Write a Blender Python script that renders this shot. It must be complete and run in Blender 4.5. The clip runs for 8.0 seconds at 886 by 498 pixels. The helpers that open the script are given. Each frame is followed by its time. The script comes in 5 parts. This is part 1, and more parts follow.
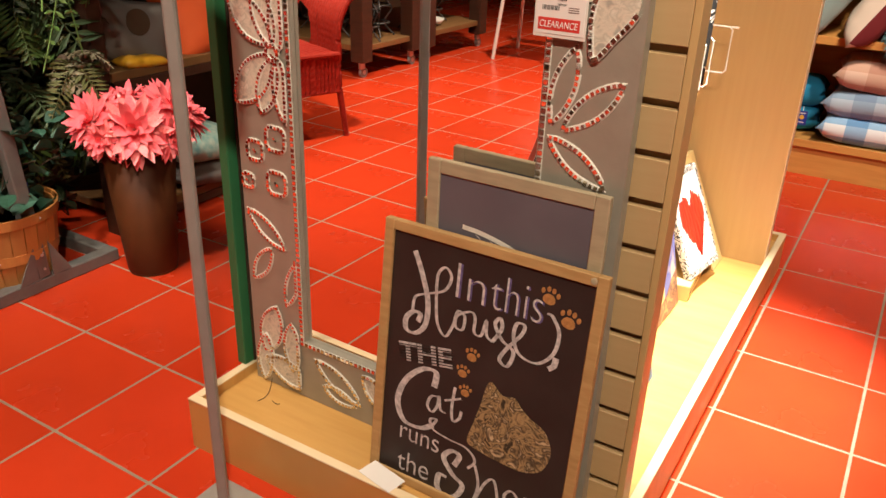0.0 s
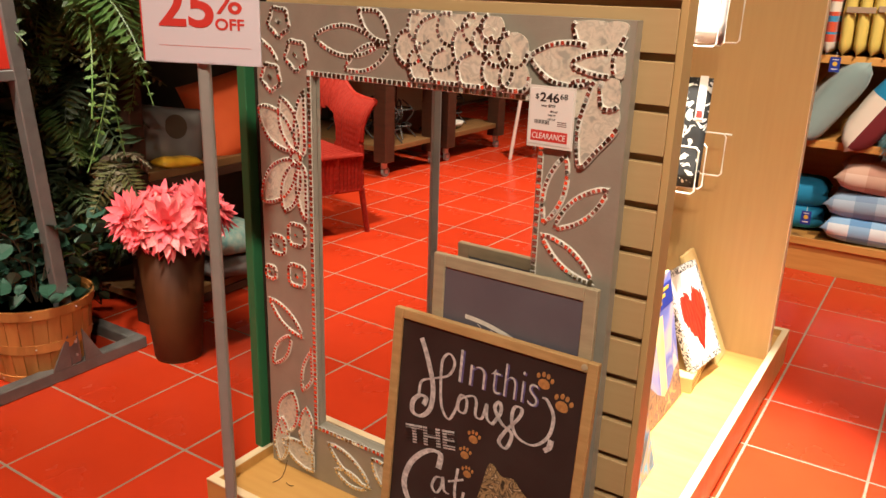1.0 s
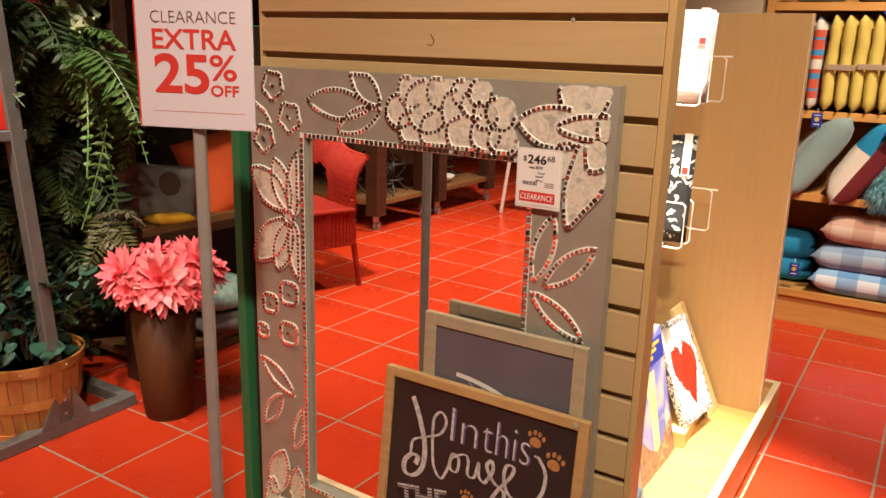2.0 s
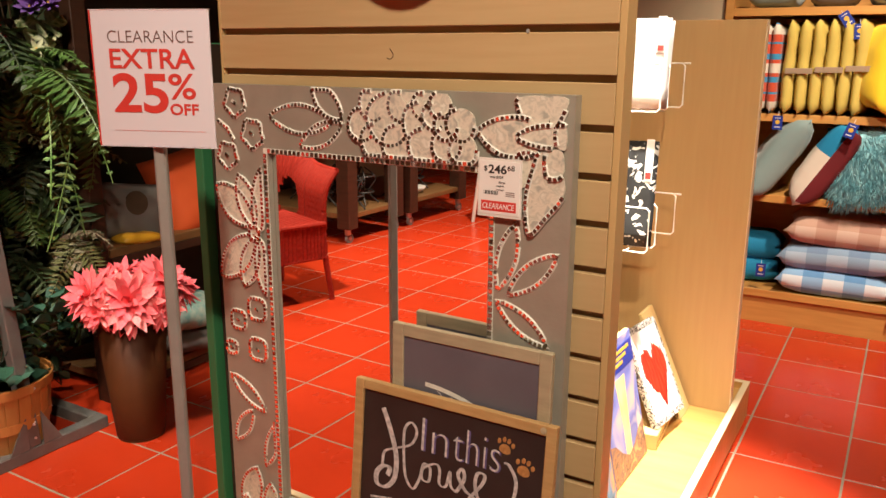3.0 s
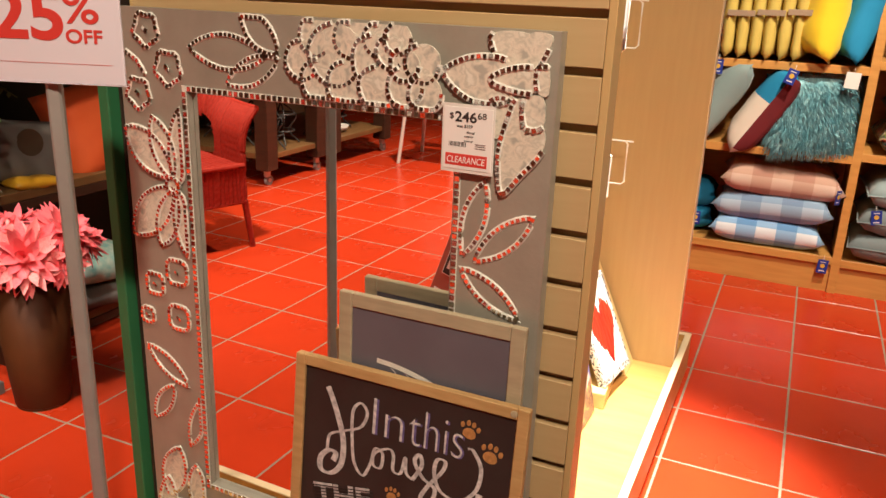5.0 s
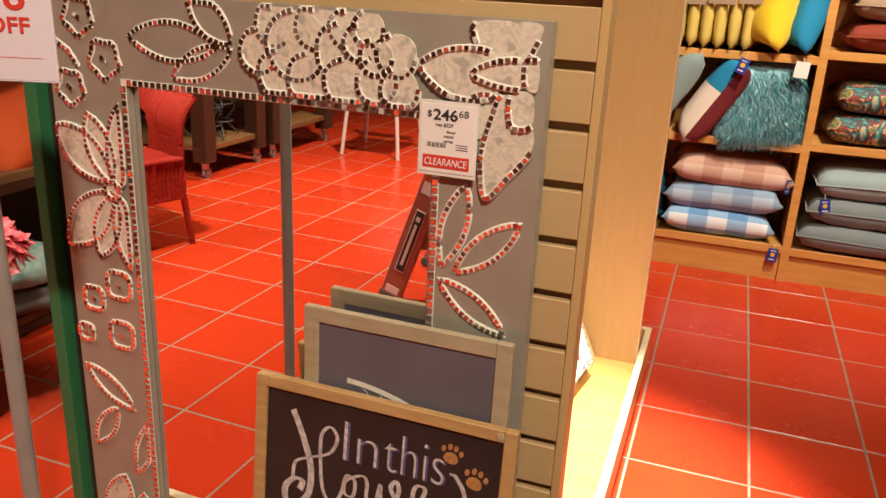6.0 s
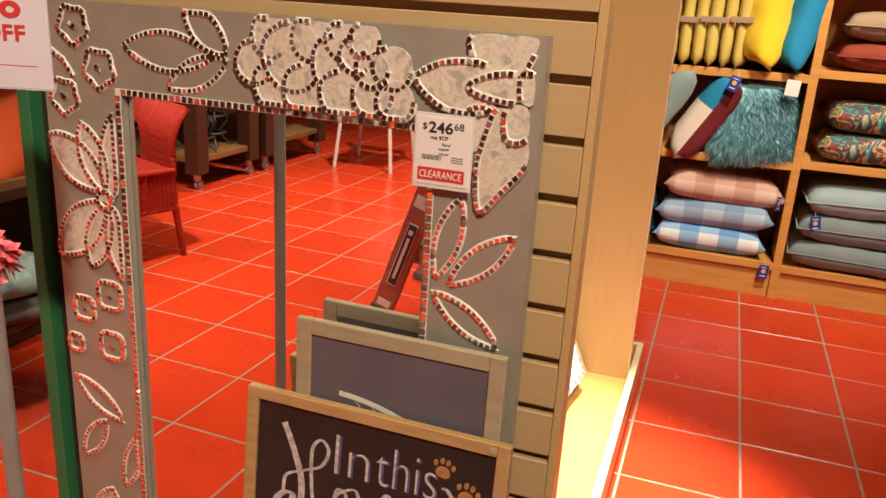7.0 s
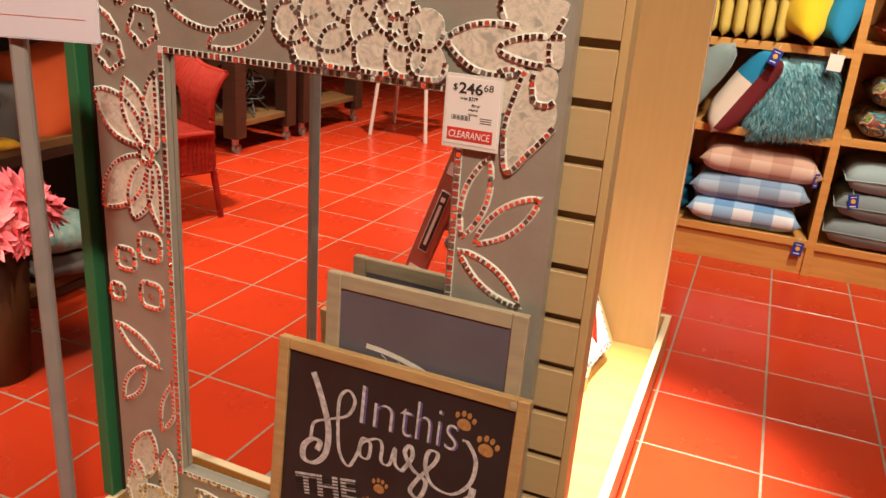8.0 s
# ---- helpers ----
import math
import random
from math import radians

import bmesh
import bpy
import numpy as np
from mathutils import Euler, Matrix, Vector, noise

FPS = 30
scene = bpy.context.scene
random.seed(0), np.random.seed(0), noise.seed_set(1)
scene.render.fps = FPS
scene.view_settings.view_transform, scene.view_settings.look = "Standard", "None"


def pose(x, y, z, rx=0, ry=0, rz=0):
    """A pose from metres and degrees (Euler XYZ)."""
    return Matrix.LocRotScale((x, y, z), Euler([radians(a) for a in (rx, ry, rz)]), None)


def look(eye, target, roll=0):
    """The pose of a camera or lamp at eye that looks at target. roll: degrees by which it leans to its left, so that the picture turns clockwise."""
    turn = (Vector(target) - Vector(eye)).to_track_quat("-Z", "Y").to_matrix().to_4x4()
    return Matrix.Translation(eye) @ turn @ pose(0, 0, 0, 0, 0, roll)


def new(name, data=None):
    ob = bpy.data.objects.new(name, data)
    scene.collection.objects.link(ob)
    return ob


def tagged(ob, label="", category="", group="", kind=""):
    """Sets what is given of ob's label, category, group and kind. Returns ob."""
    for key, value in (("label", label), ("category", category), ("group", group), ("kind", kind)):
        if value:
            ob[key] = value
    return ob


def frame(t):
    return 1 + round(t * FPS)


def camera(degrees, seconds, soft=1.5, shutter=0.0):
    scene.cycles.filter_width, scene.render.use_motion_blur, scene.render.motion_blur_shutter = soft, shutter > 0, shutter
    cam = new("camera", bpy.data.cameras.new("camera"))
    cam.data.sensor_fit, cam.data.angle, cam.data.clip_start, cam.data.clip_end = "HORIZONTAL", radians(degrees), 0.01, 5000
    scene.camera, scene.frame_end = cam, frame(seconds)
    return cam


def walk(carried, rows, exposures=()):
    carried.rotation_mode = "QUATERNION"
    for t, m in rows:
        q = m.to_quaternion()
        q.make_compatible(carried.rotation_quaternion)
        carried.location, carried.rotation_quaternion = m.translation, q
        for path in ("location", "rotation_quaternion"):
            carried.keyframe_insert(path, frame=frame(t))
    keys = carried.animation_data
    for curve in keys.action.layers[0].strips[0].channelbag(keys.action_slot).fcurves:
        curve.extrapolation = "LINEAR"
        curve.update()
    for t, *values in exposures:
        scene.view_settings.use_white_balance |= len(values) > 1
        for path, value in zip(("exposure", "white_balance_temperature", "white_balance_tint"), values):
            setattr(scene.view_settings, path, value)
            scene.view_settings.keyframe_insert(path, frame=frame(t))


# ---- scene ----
cam = camera(58.3, 8.0)
PATH = [
    (0, (0.234, -2.055, 1.168), (-0.685, -0.494, 0.319), 2.0),
    (0.5, (0.298, -2.104, 1.188), (-0.687, -0.532, 0.443), 1.8),
    (1, (0.322, -2.137, 1.207), (-0.698, -0.535, 0.579), 1.8),
    (1.5, (0.328, -2.149, 1.222), (-0.702, -0.525, 0.672), 1.9),
    (2, (0.331, -2.147, 1.226), (-0.695, -0.506, 0.721), 1.6),
    (3.5, (0.36, -2.147, 1.23), (-0.589, -0.454, 0.748), -0.0),
    (4, (0.336, -2.123, 1.221), (-0.574, -0.425, 0.683), 0.3),
    (4.5, (0.276, -2.071, 1.218), (-0.574, -0.36, 0.627), 1.4),
    (6, (0.112, -1.938, 1.212), (-0.508, -0.15, 0.565), 2.8),
    (6.5, (0.108, -1.929, 1.217), (-0.493, -0.121, 0.607), 3.1),
    (7, (0.108, -1.938, 1.209), (-0.497, -0.132, 0.597), 3.5),
    (7.5, (0.116, -1.951, 1.203), (-0.517, -0.169, 0.551), 4.0),
    (8, (0.13, -1.967, 1.201), (-0.542, -0.211, 0.518), 4.3),
]
walk(cam, [(t, look(eye, target, roll)) for t, eye, target, roll in PATH])


# ---- light ----
def lamp(name, kind, energy, place, target, colour, size, spread=60, blend=0.95):
    data = bpy.data.lights.new(name, kind)
    data.energy, data.color = energy, colour
    if kind == "SPOT":
        data.shadow_soft_size, data.spot_size, data.spot_blend = size, radians(spread), blend
    else:
        data.shape, data.size = "DISK", size
    ob = new(name, data)
    ob.matrix_world = look(place, target)
    return ob


WARM = (1.0, 0.84, 0.64)
WHITE = (1.0, 0.94, 0.84)
CEIL = 3.0
# ceiling spots, all out of view: place on the ceiling, where it points, watts, cone
SPOTS = [
    ((-0.10, -0.16, 2.86), (-0.14, -0.24, 0.1), 1000, 30),
    ((0.70, -2.55, 2.86), (-0.48, -0.93, 0.72), 200, 52),
    ((0.75, 0.35, 2.86), (0.40, 1.75, 0.70), 225, 70),
    ((-1.25, -2.05, 2.86), (-1.74, -0.58, 0.60), 125, 36),
    ((-1.90, -2.30, 2.86), (-1.95, -2.95, 0.2), 290, 82),
    ((-1.60, -4.30, 2.86), (-1.90, -4.50, 0.0), 300, 95),
    ((0.85, -1.05, 2.86), (0.12, 0.50, 0.50), 135, 78),
    ((-1.45, -1.45, 2.86), (-1.42, -1.42, 0.0), 120, 58),
    # added fill: one lamp for the plants, then three wide ones lifting the ambient
    ((-1.15, -1.75, 2.86), (-2.12, -0.70, 0.90), 115, 44),
    ((1.90, -3.60, 2.86), (1.90, -3.60, 0.0), 150, 115),
    ((-3.40, -1.60, 2.86), (-3.40, -1.60, 0.0), 110, 115),
    ((-0.60, -6.40, 2.86), (-0.60, -6.40, 0.0), 190, 115),
]
for a, b, watts, cone in SPOTS:
    lamp("spot_light", "SPOT", watts, a, b, WHITE if cone < 40 else WARM, 0.06, cone)

world = bpy.data.worlds.new("world")
scene.world = world
world.use_nodes = True
world.node_tree.nodes["Background"].inputs[0].default_value = (1.0, 0.85, 0.7, 1)
world.node_tree.nodes["Background"].inputs[1].default_value = 0.15
scene.view_settings.exposure = 0.77


# ---- materials ----
def mat(name, colour, rough=0.5, second=None, scale=8.0, amount=0.5, bump=0.0, bump_scale=60.0, metal=0.0, stretch=(1, 1, 1),
        vary=0.0, coat=0.0, sheen=0.0, gloss_vary=0.0, spec=0.5, detail=4.0):
    """A procedural surface: two colours mixed by noise, fine relief, a little spread from piece to piece."""
    m = bpy.data.materials.new(name)
    m.use_nodes = True
    nt = m.node_tree
    bs = nt.nodes["Principled BSDF"]
    bs.inputs["Roughness"].default_value, bs.inputs["Metallic"].default_value = rough, metal
    bs.inputs["Coat Weight"].default_value, bs.inputs["Sheen Weight"].default_value = coat, sheen
    bs.inputs["Coat Roughness"].default_value = 0.12
    bs.inputs["Specular IOR Level"].default_value = spec
    tc = nt.nodes.new("ShaderNodeTexCoord")
    mp = nt.nodes.new("ShaderNodeMapping")
    mp.inputs["Scale"].default_value = stretch
    nt.links.new(tc.outputs["Object"], mp.inputs["Vector"])
    no = nt.nodes.new("ShaderNodeTexNoise")
    no.inputs["Scale"].default_value, no.inputs["Detail"].default_value = scale, detail
    nt.links.new(mp.outputs["Vector"], no.inputs["Vector"])
    mix = nt.nodes.new("ShaderNodeMix")
    mix.data_type = "RGBA"
    second = second or tuple(c * 0.8 for c in colour)
    mix.inputs["A"].default_value, mix.inputs["B"].default_value = (*colour, 1), (*second, 1)
    ramp = nt.nodes.new("ShaderNodeMapRange")
    ramp.inputs["From Min"].default_value, ramp.inputs["From Max"].default_value = 0.35, 0.68
    ramp.inputs["To Max"].default_value = amount
    nt.links.new(no.outputs["Fac"], ramp.inputs["Value"])
    nt.links.new(ramp.outputs["Result"], mix.inputs["Factor"])
    out = mix.outputs["Result"]
    if vary:
        oi = nt.nodes.new("ShaderNodeObjectInfo")
        hs = nt.nodes.new("ShaderNodeHueSaturation")
        vr = nt.nodes.new("ShaderNodeMapRange")
        vr.inputs["To Min"].default_value, vr.inputs["To Max"].default_value = 1 - vary, 1 + vary
        nt.links.new(oi.outputs["Random"], vr.inputs["Value"])
        nt.links.new(vr.outputs["Result"], hs.inputs["Value"])
        nt.links.new(out, hs.inputs["Color"])
        out = hs.outputs["Color"]
    nt.links.new(out, bs.inputs["Base Color"])
    if gloss_vary:
        gr = nt.nodes.new("ShaderNodeMapRange")
        gr.inputs["To Min"].default_value, gr.inputs["To Max"].default_value = max(0.02, rough - gloss_vary), rough + gloss_vary
        nt.links.new(no.outputs["Fac"], gr.inputs["Value"])
        nt.links.new(gr.outputs["Result"], bs.inputs["Roughness"])
    if bump:
        nb = nt.nodes.new("ShaderNodeTexNoise")
        nb.inputs["Scale"].default_value, nb.inputs["Detail"].default_value = bump_scale, 3.0
        nt.links.new(mp.outputs["Vector"], nb.inputs["Vector"])
        bp = nt.nodes.new("ShaderNodeBump")
        bp.inputs["Strength"].default_value, bp.inputs["Distance"].default_value = bump, 0.004
        nt.links.new(nb.outputs["Fac"], bp.inputs["Height"])
        nt.links.new(bp.outputs["Normal"], bs.inputs["Normal"])
    return m


def checked(name, pale, mid, dark, size, axes=((0, 1.0), (2, 0.62))):
    """Woven gingham: bands both ways in two colours, darkest where they cross."""
    m = mat(name, pale, 0.9, bump=0.3, bump_scale=400, sheen=0.3)
    nt = m.node_tree
    bs = nt.nodes["Principled BSDF"]
    tc = nt.nodes.new("ShaderNodeTexCoord")
    sp = nt.nodes.new("ShaderNodeSeparateXYZ")
    nt.links.new(tc.outputs["Object"], sp.inputs[0])
    bands = []
    for axis, part_of in axes:
        a = nt.nodes.new("ShaderNodeMath")
        a.operation = "PINGPONG"
        a.inputs[1].default_value = size * part_of
        nt.links.new(sp.outputs[axis], a.inputs[0])
        b = nt.nodes.new("ShaderNodeMath")
        b.operation, b.inputs[1].default_value = "GREATER_THAN", size * part_of / 2
        nt.links.new(a.outputs[0], b.inputs[0])
        bands.append(b)
    s = nt.nodes.new("ShaderNodeMath")
    s.operation = "ADD"
    nt.links.new(bands[0].outputs[0], s.inputs[0])
    nt.links.new(bands[1].outputs[0], s.inputs[1])
    r = nt.nodes.new("ShaderNodeValToRGB")
    r.color_ramp.interpolation = "CONSTANT"
    e = r.color_ramp.elements
    e[0].position, e[0].color = 0.0, (*pale, 1)
    e[1].position, e[1].color = 0.3, (*mid, 1)
    x = e.new(0.75)
    x.color = (*dark, 1)
    d = nt.nodes.new("ShaderNodeMath")
    d.operation, d.inputs[1].default_value = "MULTIPLY", 0.5
    nt.links.new(s.outputs[0], d.inputs[0])
    nt.links.new(d.outputs[0], r.inputs[0])
    nt.links.new(r.outputs[0], bs.inputs["Base Color"])
    return m


def blotched(name, colours, scale, rough=0.85, warp=2.0, stops=None):
    """Patches of several colours with soft warped edges, for printed cloth and painted pictures."""
    m = mat(name, colours[0], rough, bump=0.15, bump_scale=300)
    nt = m.node_tree
    bs = nt.nodes["Principled BSDF"]
    tc = nt.nodes.new("ShaderNodeTexCoord")
    no = nt.nodes.new("ShaderNodeTexNoise")
    no.inputs["Scale"].default_value, no.inputs["Distortion"].default_value = scale, warp
    nt.links.new(tc.outputs["Object"], no.inputs["Vector"])
    r = nt.nodes.new("ShaderNodeValToRGB")
    e = r.color_ramp.elements
    n = len(colours)
    where = stops or [0.32 + 0.36 * i / (n - 1) for i in range(n)]
    e[0].position, e[0].color = where[0], (*colours[0], 1)
    e[1].position, e[1].color = where[-1], (*colours[-1], 1)
    for i in range(1, n - 1):
        x = e.new(where[i])
        x.color = (*colours[i], 1)
    nt.links.new(no.outputs["Fac"], r.inputs[0])
    nt.links.new(r.outputs[0], bs.inputs["Base Color"])
    return m


TILE = mat("red_glazed_tile", (0.55, 0.043, 0.012), 0.25, (0.47, 0.031, 0.008), 3.0, 0.6, 0.05, 25, vary=0.10, gloss_vary=0.10, spec=0.5)
GROUT = mat("grey_grout", (0.31, 0.245, 0.17), 0.9, (0.22, 0.17, 0.12), 30, 0.7, 0.3, 200)
MAPLE = mat("maple_laminate", (0.51, 0.34, 0.152), 0.42, (0.465, 0.30, 0.128), 5, 0.5, 0.03, 90, stretch=(14, 1, 1))
SLAT = mat("maple_slat", (0.49, 0.34, 0.175), 0.45, (0.44, 0.295, 0.14), 4, 0.7, 0.03, 90, stretch=(1, 1, 14))
# darker maple for the core: the shade inside the slat grooves put into colour
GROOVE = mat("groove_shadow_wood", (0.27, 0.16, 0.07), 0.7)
DECK = mat("maple_deck", (0.60, 0.34, 0.105), 0.38, (0.51, 0.265, 0.072), 4, 0.8, 0.03, 80, stretch=(1, 9, 1))
EDGE = mat("pale_edge_band", (0.80, 0.64, 0.42), 0.5, (0.72, 0.55, 0.34), 12, 0.6)
SHELFW = mat("honey_shelf_wood", (0.60, 0.30, 0.085), 0.4, (0.50, 0.23, 0.06), 5, 0.8, 0.03, 80, stretch=(1, 10, 10))
PEWTER = mat("grey_bronze_paint", (0.355, 0.332, 0.278), 0.40, (0.285, 0.266, 0.218), 16, 0.6, 0.12, 120, metal=0.25)
CAPIZ = blotched("capiz_shell", [(0.40, 0.38, 0.33), (0.60, 0.54, 0.45), (0.68, 0.61, 0.51), (0.52, 0.48, 0.40), (0.70, 0.65, 0.56)], 55, 0.3, 0.4)
PLASTER = mat("pale_raised_rim", (0.76, 0.73, 0.67), 0.4, (0.60, 0.57, 0.52), 60, 0.7, 0.4, 300)
MIRROR = mat("mirror_silver", (0.93, 0.93, 0.92), 0.0, (0.93, 0.93, 0.92), metal=1.0)
MIRTILE = mat("mirror_chip", (0.84, 0.84, 0.82), 0.09, (0.74, 0.74, 0.74), 40, 0.4, metal=1.0)
OAK = mat("pale_oak_frame", (0.50, 0.31, 0.13), 0.55, (0.38, 0.215, 0.08), 6, 0.8, 0.15, 120, stretch=(2, 12, 12))
GREYWOOD = mat("weathered_grey_wood", (0.42, 0.34, 0.22), 0.65, (0.32, 0.26, 0.17), 7, 0.8, 0.2, 120, stretch=(2, 12, 12))
BOARD = mat("black_chalkboard", (0.020, 0.013, 0.012), 0.55, (0.035, 0.026, 0.024), 9, 0.7, 0.05, 200)
SLATE = mat("grey_chalkboard", (0.105, 0.098, 0.122), 0.5, (0.135, 0.126, 0.152), 6, 0.8, 0.04, 200)
CHALK = mat("white_chalk", (0.68, 0.62, 0.61), 0.95, (0.30, 0.27, 0.28), 130, 0.8, 0.4, 500)
LILAC = mat("lilac_chalk", (0.16, 0.12, 0.30), 0.95, (0.08, 0.06, 0.15), 160, 0.8)
ORANGECHALK = mat("orange_chalk", (0.50, 0.23, 0.07), 0.95, (0.28, 0.12, 0.04), 140, 0.8)
FURCHALK = blotched("striped_fur_chalk", [(0.04, 0.025, 0.012), (0.40, 0.26, 0.12), (0.06, 0.035, 0.018), (0.58, 0.42, 0.24)], 38, 0.95, 2.0)
PAPER = mat("white_card", (0.80, 0.76, 0.74), 0.5, (0.75, 0.70, 0.68), 3, 0.5)
PINKPAPER = mat("sign_paper", (0.68, 0.64, 0.71), 0.20, (0.63, 0.58, 0.66), 2.5, 0.6, 0.05, 12)
REDINK = mat("red_ink", (0.62, 0.045, 0.035), 0.5)
DARKINK = mat("dark_ink", (0.035, 0.03, 0.03), 0.5)
GREYINK = mat("grey_ink", (0.16, 0.09, 0.085), 0.5)
ACRYL = mat("clear_sleeve", (1, 1, 1), 0.05)
ACRYL.node_tree.nodes["Principled BSDF"].inputs["Transmission Weight"].default_value = 1.0
ACRYL.node_tree.nodes["Principled BSDF"].inputs["IOR"].default_value = 1.1
STEEL = mat("grey_steel_post", (0.35, 0.335, 0.315), 0.42, (0.28, 0.265, 0.25), 20, 0.6, 0.08, 200, metal=0.25)
RACKSTEEL = mat("hammered_grey_steel", (0.17, 0.16, 0.15), 0.5, (0.13, 0.12, 0.115), 25, 0.7, 0.1, 150, metal=0.3)
CHROME = mat("chrome", (0.62, 0.61, 0.60), 0.3, (0.5, 0.5, 0.5), 30, 0.5, metal=0.5)
WHEEL = mat("pale_grey_wheel", (0.26, 0.255, 0.25), 0.45, (0.18, 0.175, 0.17), 20, 0.6)
RUBBER = mat("grey_rubber", (0.10, 0.10, 0.10), 0.6)
GREEN = mat("green_paint", (0.028, 0.16, 0.065), 0.5, (0.02, 0.13, 0.05), 6, 0.6)
BLACKWOOD = mat("black_stained_wood", (0.035, 0.022, 0.015), 0.5, (0.02, 0.013, 0.01), 8, 0.8)
BROWNWOOD = mat("dark_walnut", (0.055, 0.021, 0.011), 0.5, (0.034, 0.013, 0.007), 6, 0.8, 0.08, 90, stretch=(1, 1, 9))
SHELFBROWN = mat("mid_brown_plank", (0.20, 0.10, 0.035), 0.5, (0.12, 0.055, 0.02), 6, 0.8, 0.1, 90, stretch=(9, 1, 1))
VASE = mat("brown_enamel", (0.085, 0.026, 0.007), 0.6, (0.058, 0.016, 0.004), 7, 0.7, 0.06, 60, spec=0.25)
PETAL = mat("coral_silk_petal", (0.95, 0.12, 0.165), 0.65, (0.95, 0.25, 0.25), 18, 0.6, 0.1, 150, sheen=0.2)
PETALTIP = mat("pale_coral_petal", (0.96, 0.24, 0.26), 0.65, (0.96, 0.40, 0.38), 18, 0.6, 0.1, 150, sheen=0.2)
FERN = mat("fern_green", (0.075, 0.165, 0.035), 0.5, (0.13, 0.19, 0.05), 12, 0.8, 0.1, 80, vary=0.45)
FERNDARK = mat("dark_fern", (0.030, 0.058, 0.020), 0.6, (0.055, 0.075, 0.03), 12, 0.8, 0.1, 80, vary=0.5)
IVY = mat("ivy_leaf", (0.022, 0.085, 0.050), 0.5, (0.05, 0.13, 0.09), 14, 0.8, 0.1, 80, vary=0.3)
LIME = mat("yellow_green_leaf", (0.15, 0.17, 0.025), 0.6, (0.10, 0.13, 0.02), 12, 0.7, vary=0.3)
TWIG = mat("dry_twig", (0.075, 0.045, 0.025), 0.8, (0.05, 0.03, 0.015), 12, 0.7)
PURPLE = mat("purple_petal", (0.13, 0.05, 0.28), 0.7, (0.2, 0.1, 0.35), 20, 0.6)
CREAMFL = mat("cream_flower", (0.5, 0.5, 0.32), 0.7, (0.4, 0.42, 0.2), 20, 0.6)
BASKET = mat("split_wood_basket", (0.50, 0.215, 0.055), 0.6, (0.40, 0.16, 0.04), 7, 0.8, 0.12, 90, stretch=(5, 5, 1), vary=0.18)
REDWICKER = mat("red_wicker", (0.38, 0.030, 0.018), 0.65, (0.28, 0.017, 0.010), 60, 0.8, 0.25, 250, spec=0.2)
WHITEMETAL = mat("white_powder_coat", (0.74, 0.70, 0.66), 0.4, (0.65, 0.6, 0.56), 8, 0.5)
WIRE = mat("white_wire", (0.88, 0.85, 0.78), 0.35)
LADDERRED = mat("faded_red_fibreglass", (0.40, 0.13, 0.095), 0.5, (0.33, 0.10, 0.075), 9, 0.7)
ALU = mat("aluminium", (0.55, 0.54, 0.52), 0.35, (0.45, 0.44, 0.42), 15, 0.6, metal=0.9)
ORANGE = mat("orange_canvas", (0.62, 0.085, 0.012), 0.75, (0.52, 0.06, 0.01), 6, 0.7, 0.15, 200)
GREYCLOTH = mat("grey_felt", (0.17, 0.155, 0.145), 0.9, (0.13, 0.12, 0.11), 6, 0.7, 0.2, 300)
YELLOWC = mat("yellow_plastic_wrap", (0.75, 0.40, 0.03), 0.35, (0.62, 0.30, 0.02), 12, 0.7, 0.3, 60)
TEALC = mat("teal_print", (0.20, 0.42, 0.40), 0.85, (0.55, 0.60, 0.50), 30, 0.8)
KRAFT = mat("kraft_card", (0.66, 0.47, 0.20), 0.7, (0.58, 0.40, 0.16), 8, 0.6)
WALLP = mat("cream_wall_paint", (0.52, 0.42, 0.28), 0.8, (0.48, 0.38, 0.25), 2, 0.6, 0.05, 200)
CEILP = mat("dark_ceiling", (0.07, 0.065, 0.06), 0.9, (0.05, 0.047, 0.043), 2, 0.5, 0.1, 150)
NAVY = mat("navy_tag", (0.012, 0.035, 0.30), 0.5, (0.01, 0.03, 0.22), 10, 0.5)
GOLD = mat("gold_print", (0.70, 0.42, 0.06), 0.5)


# ---- mesh helpers ----
def thing(name, label, category, place=(0, 0, 0), turn=(0, 0, 0), group="", kind=""):
    ob = new(name)
    ob.empty_display_size = 0.05
    ob.matrix_world = pose(*place, *turn)
    return tagged(ob, label, category, group, kind)


def part(name, bm, material, parent, label="", smooth=False):
    me = bpy.data.meshes.new(name)
    bm.normal_update()
    bm.to_mesh(me)
    bm.free()
    me.materials.append(material)
    if smooth:
        for p in me.polygons:
            p.use_smooth = True
    ob = new(name, me)
    if parent is not None:
        ob.parent = parent
    if label:
        ob["label"] = label
    return ob


def piece(name, me, parent, m):
    ob = new(name, me)
    ob.parent = parent
    ob.matrix_local = m
    return ob


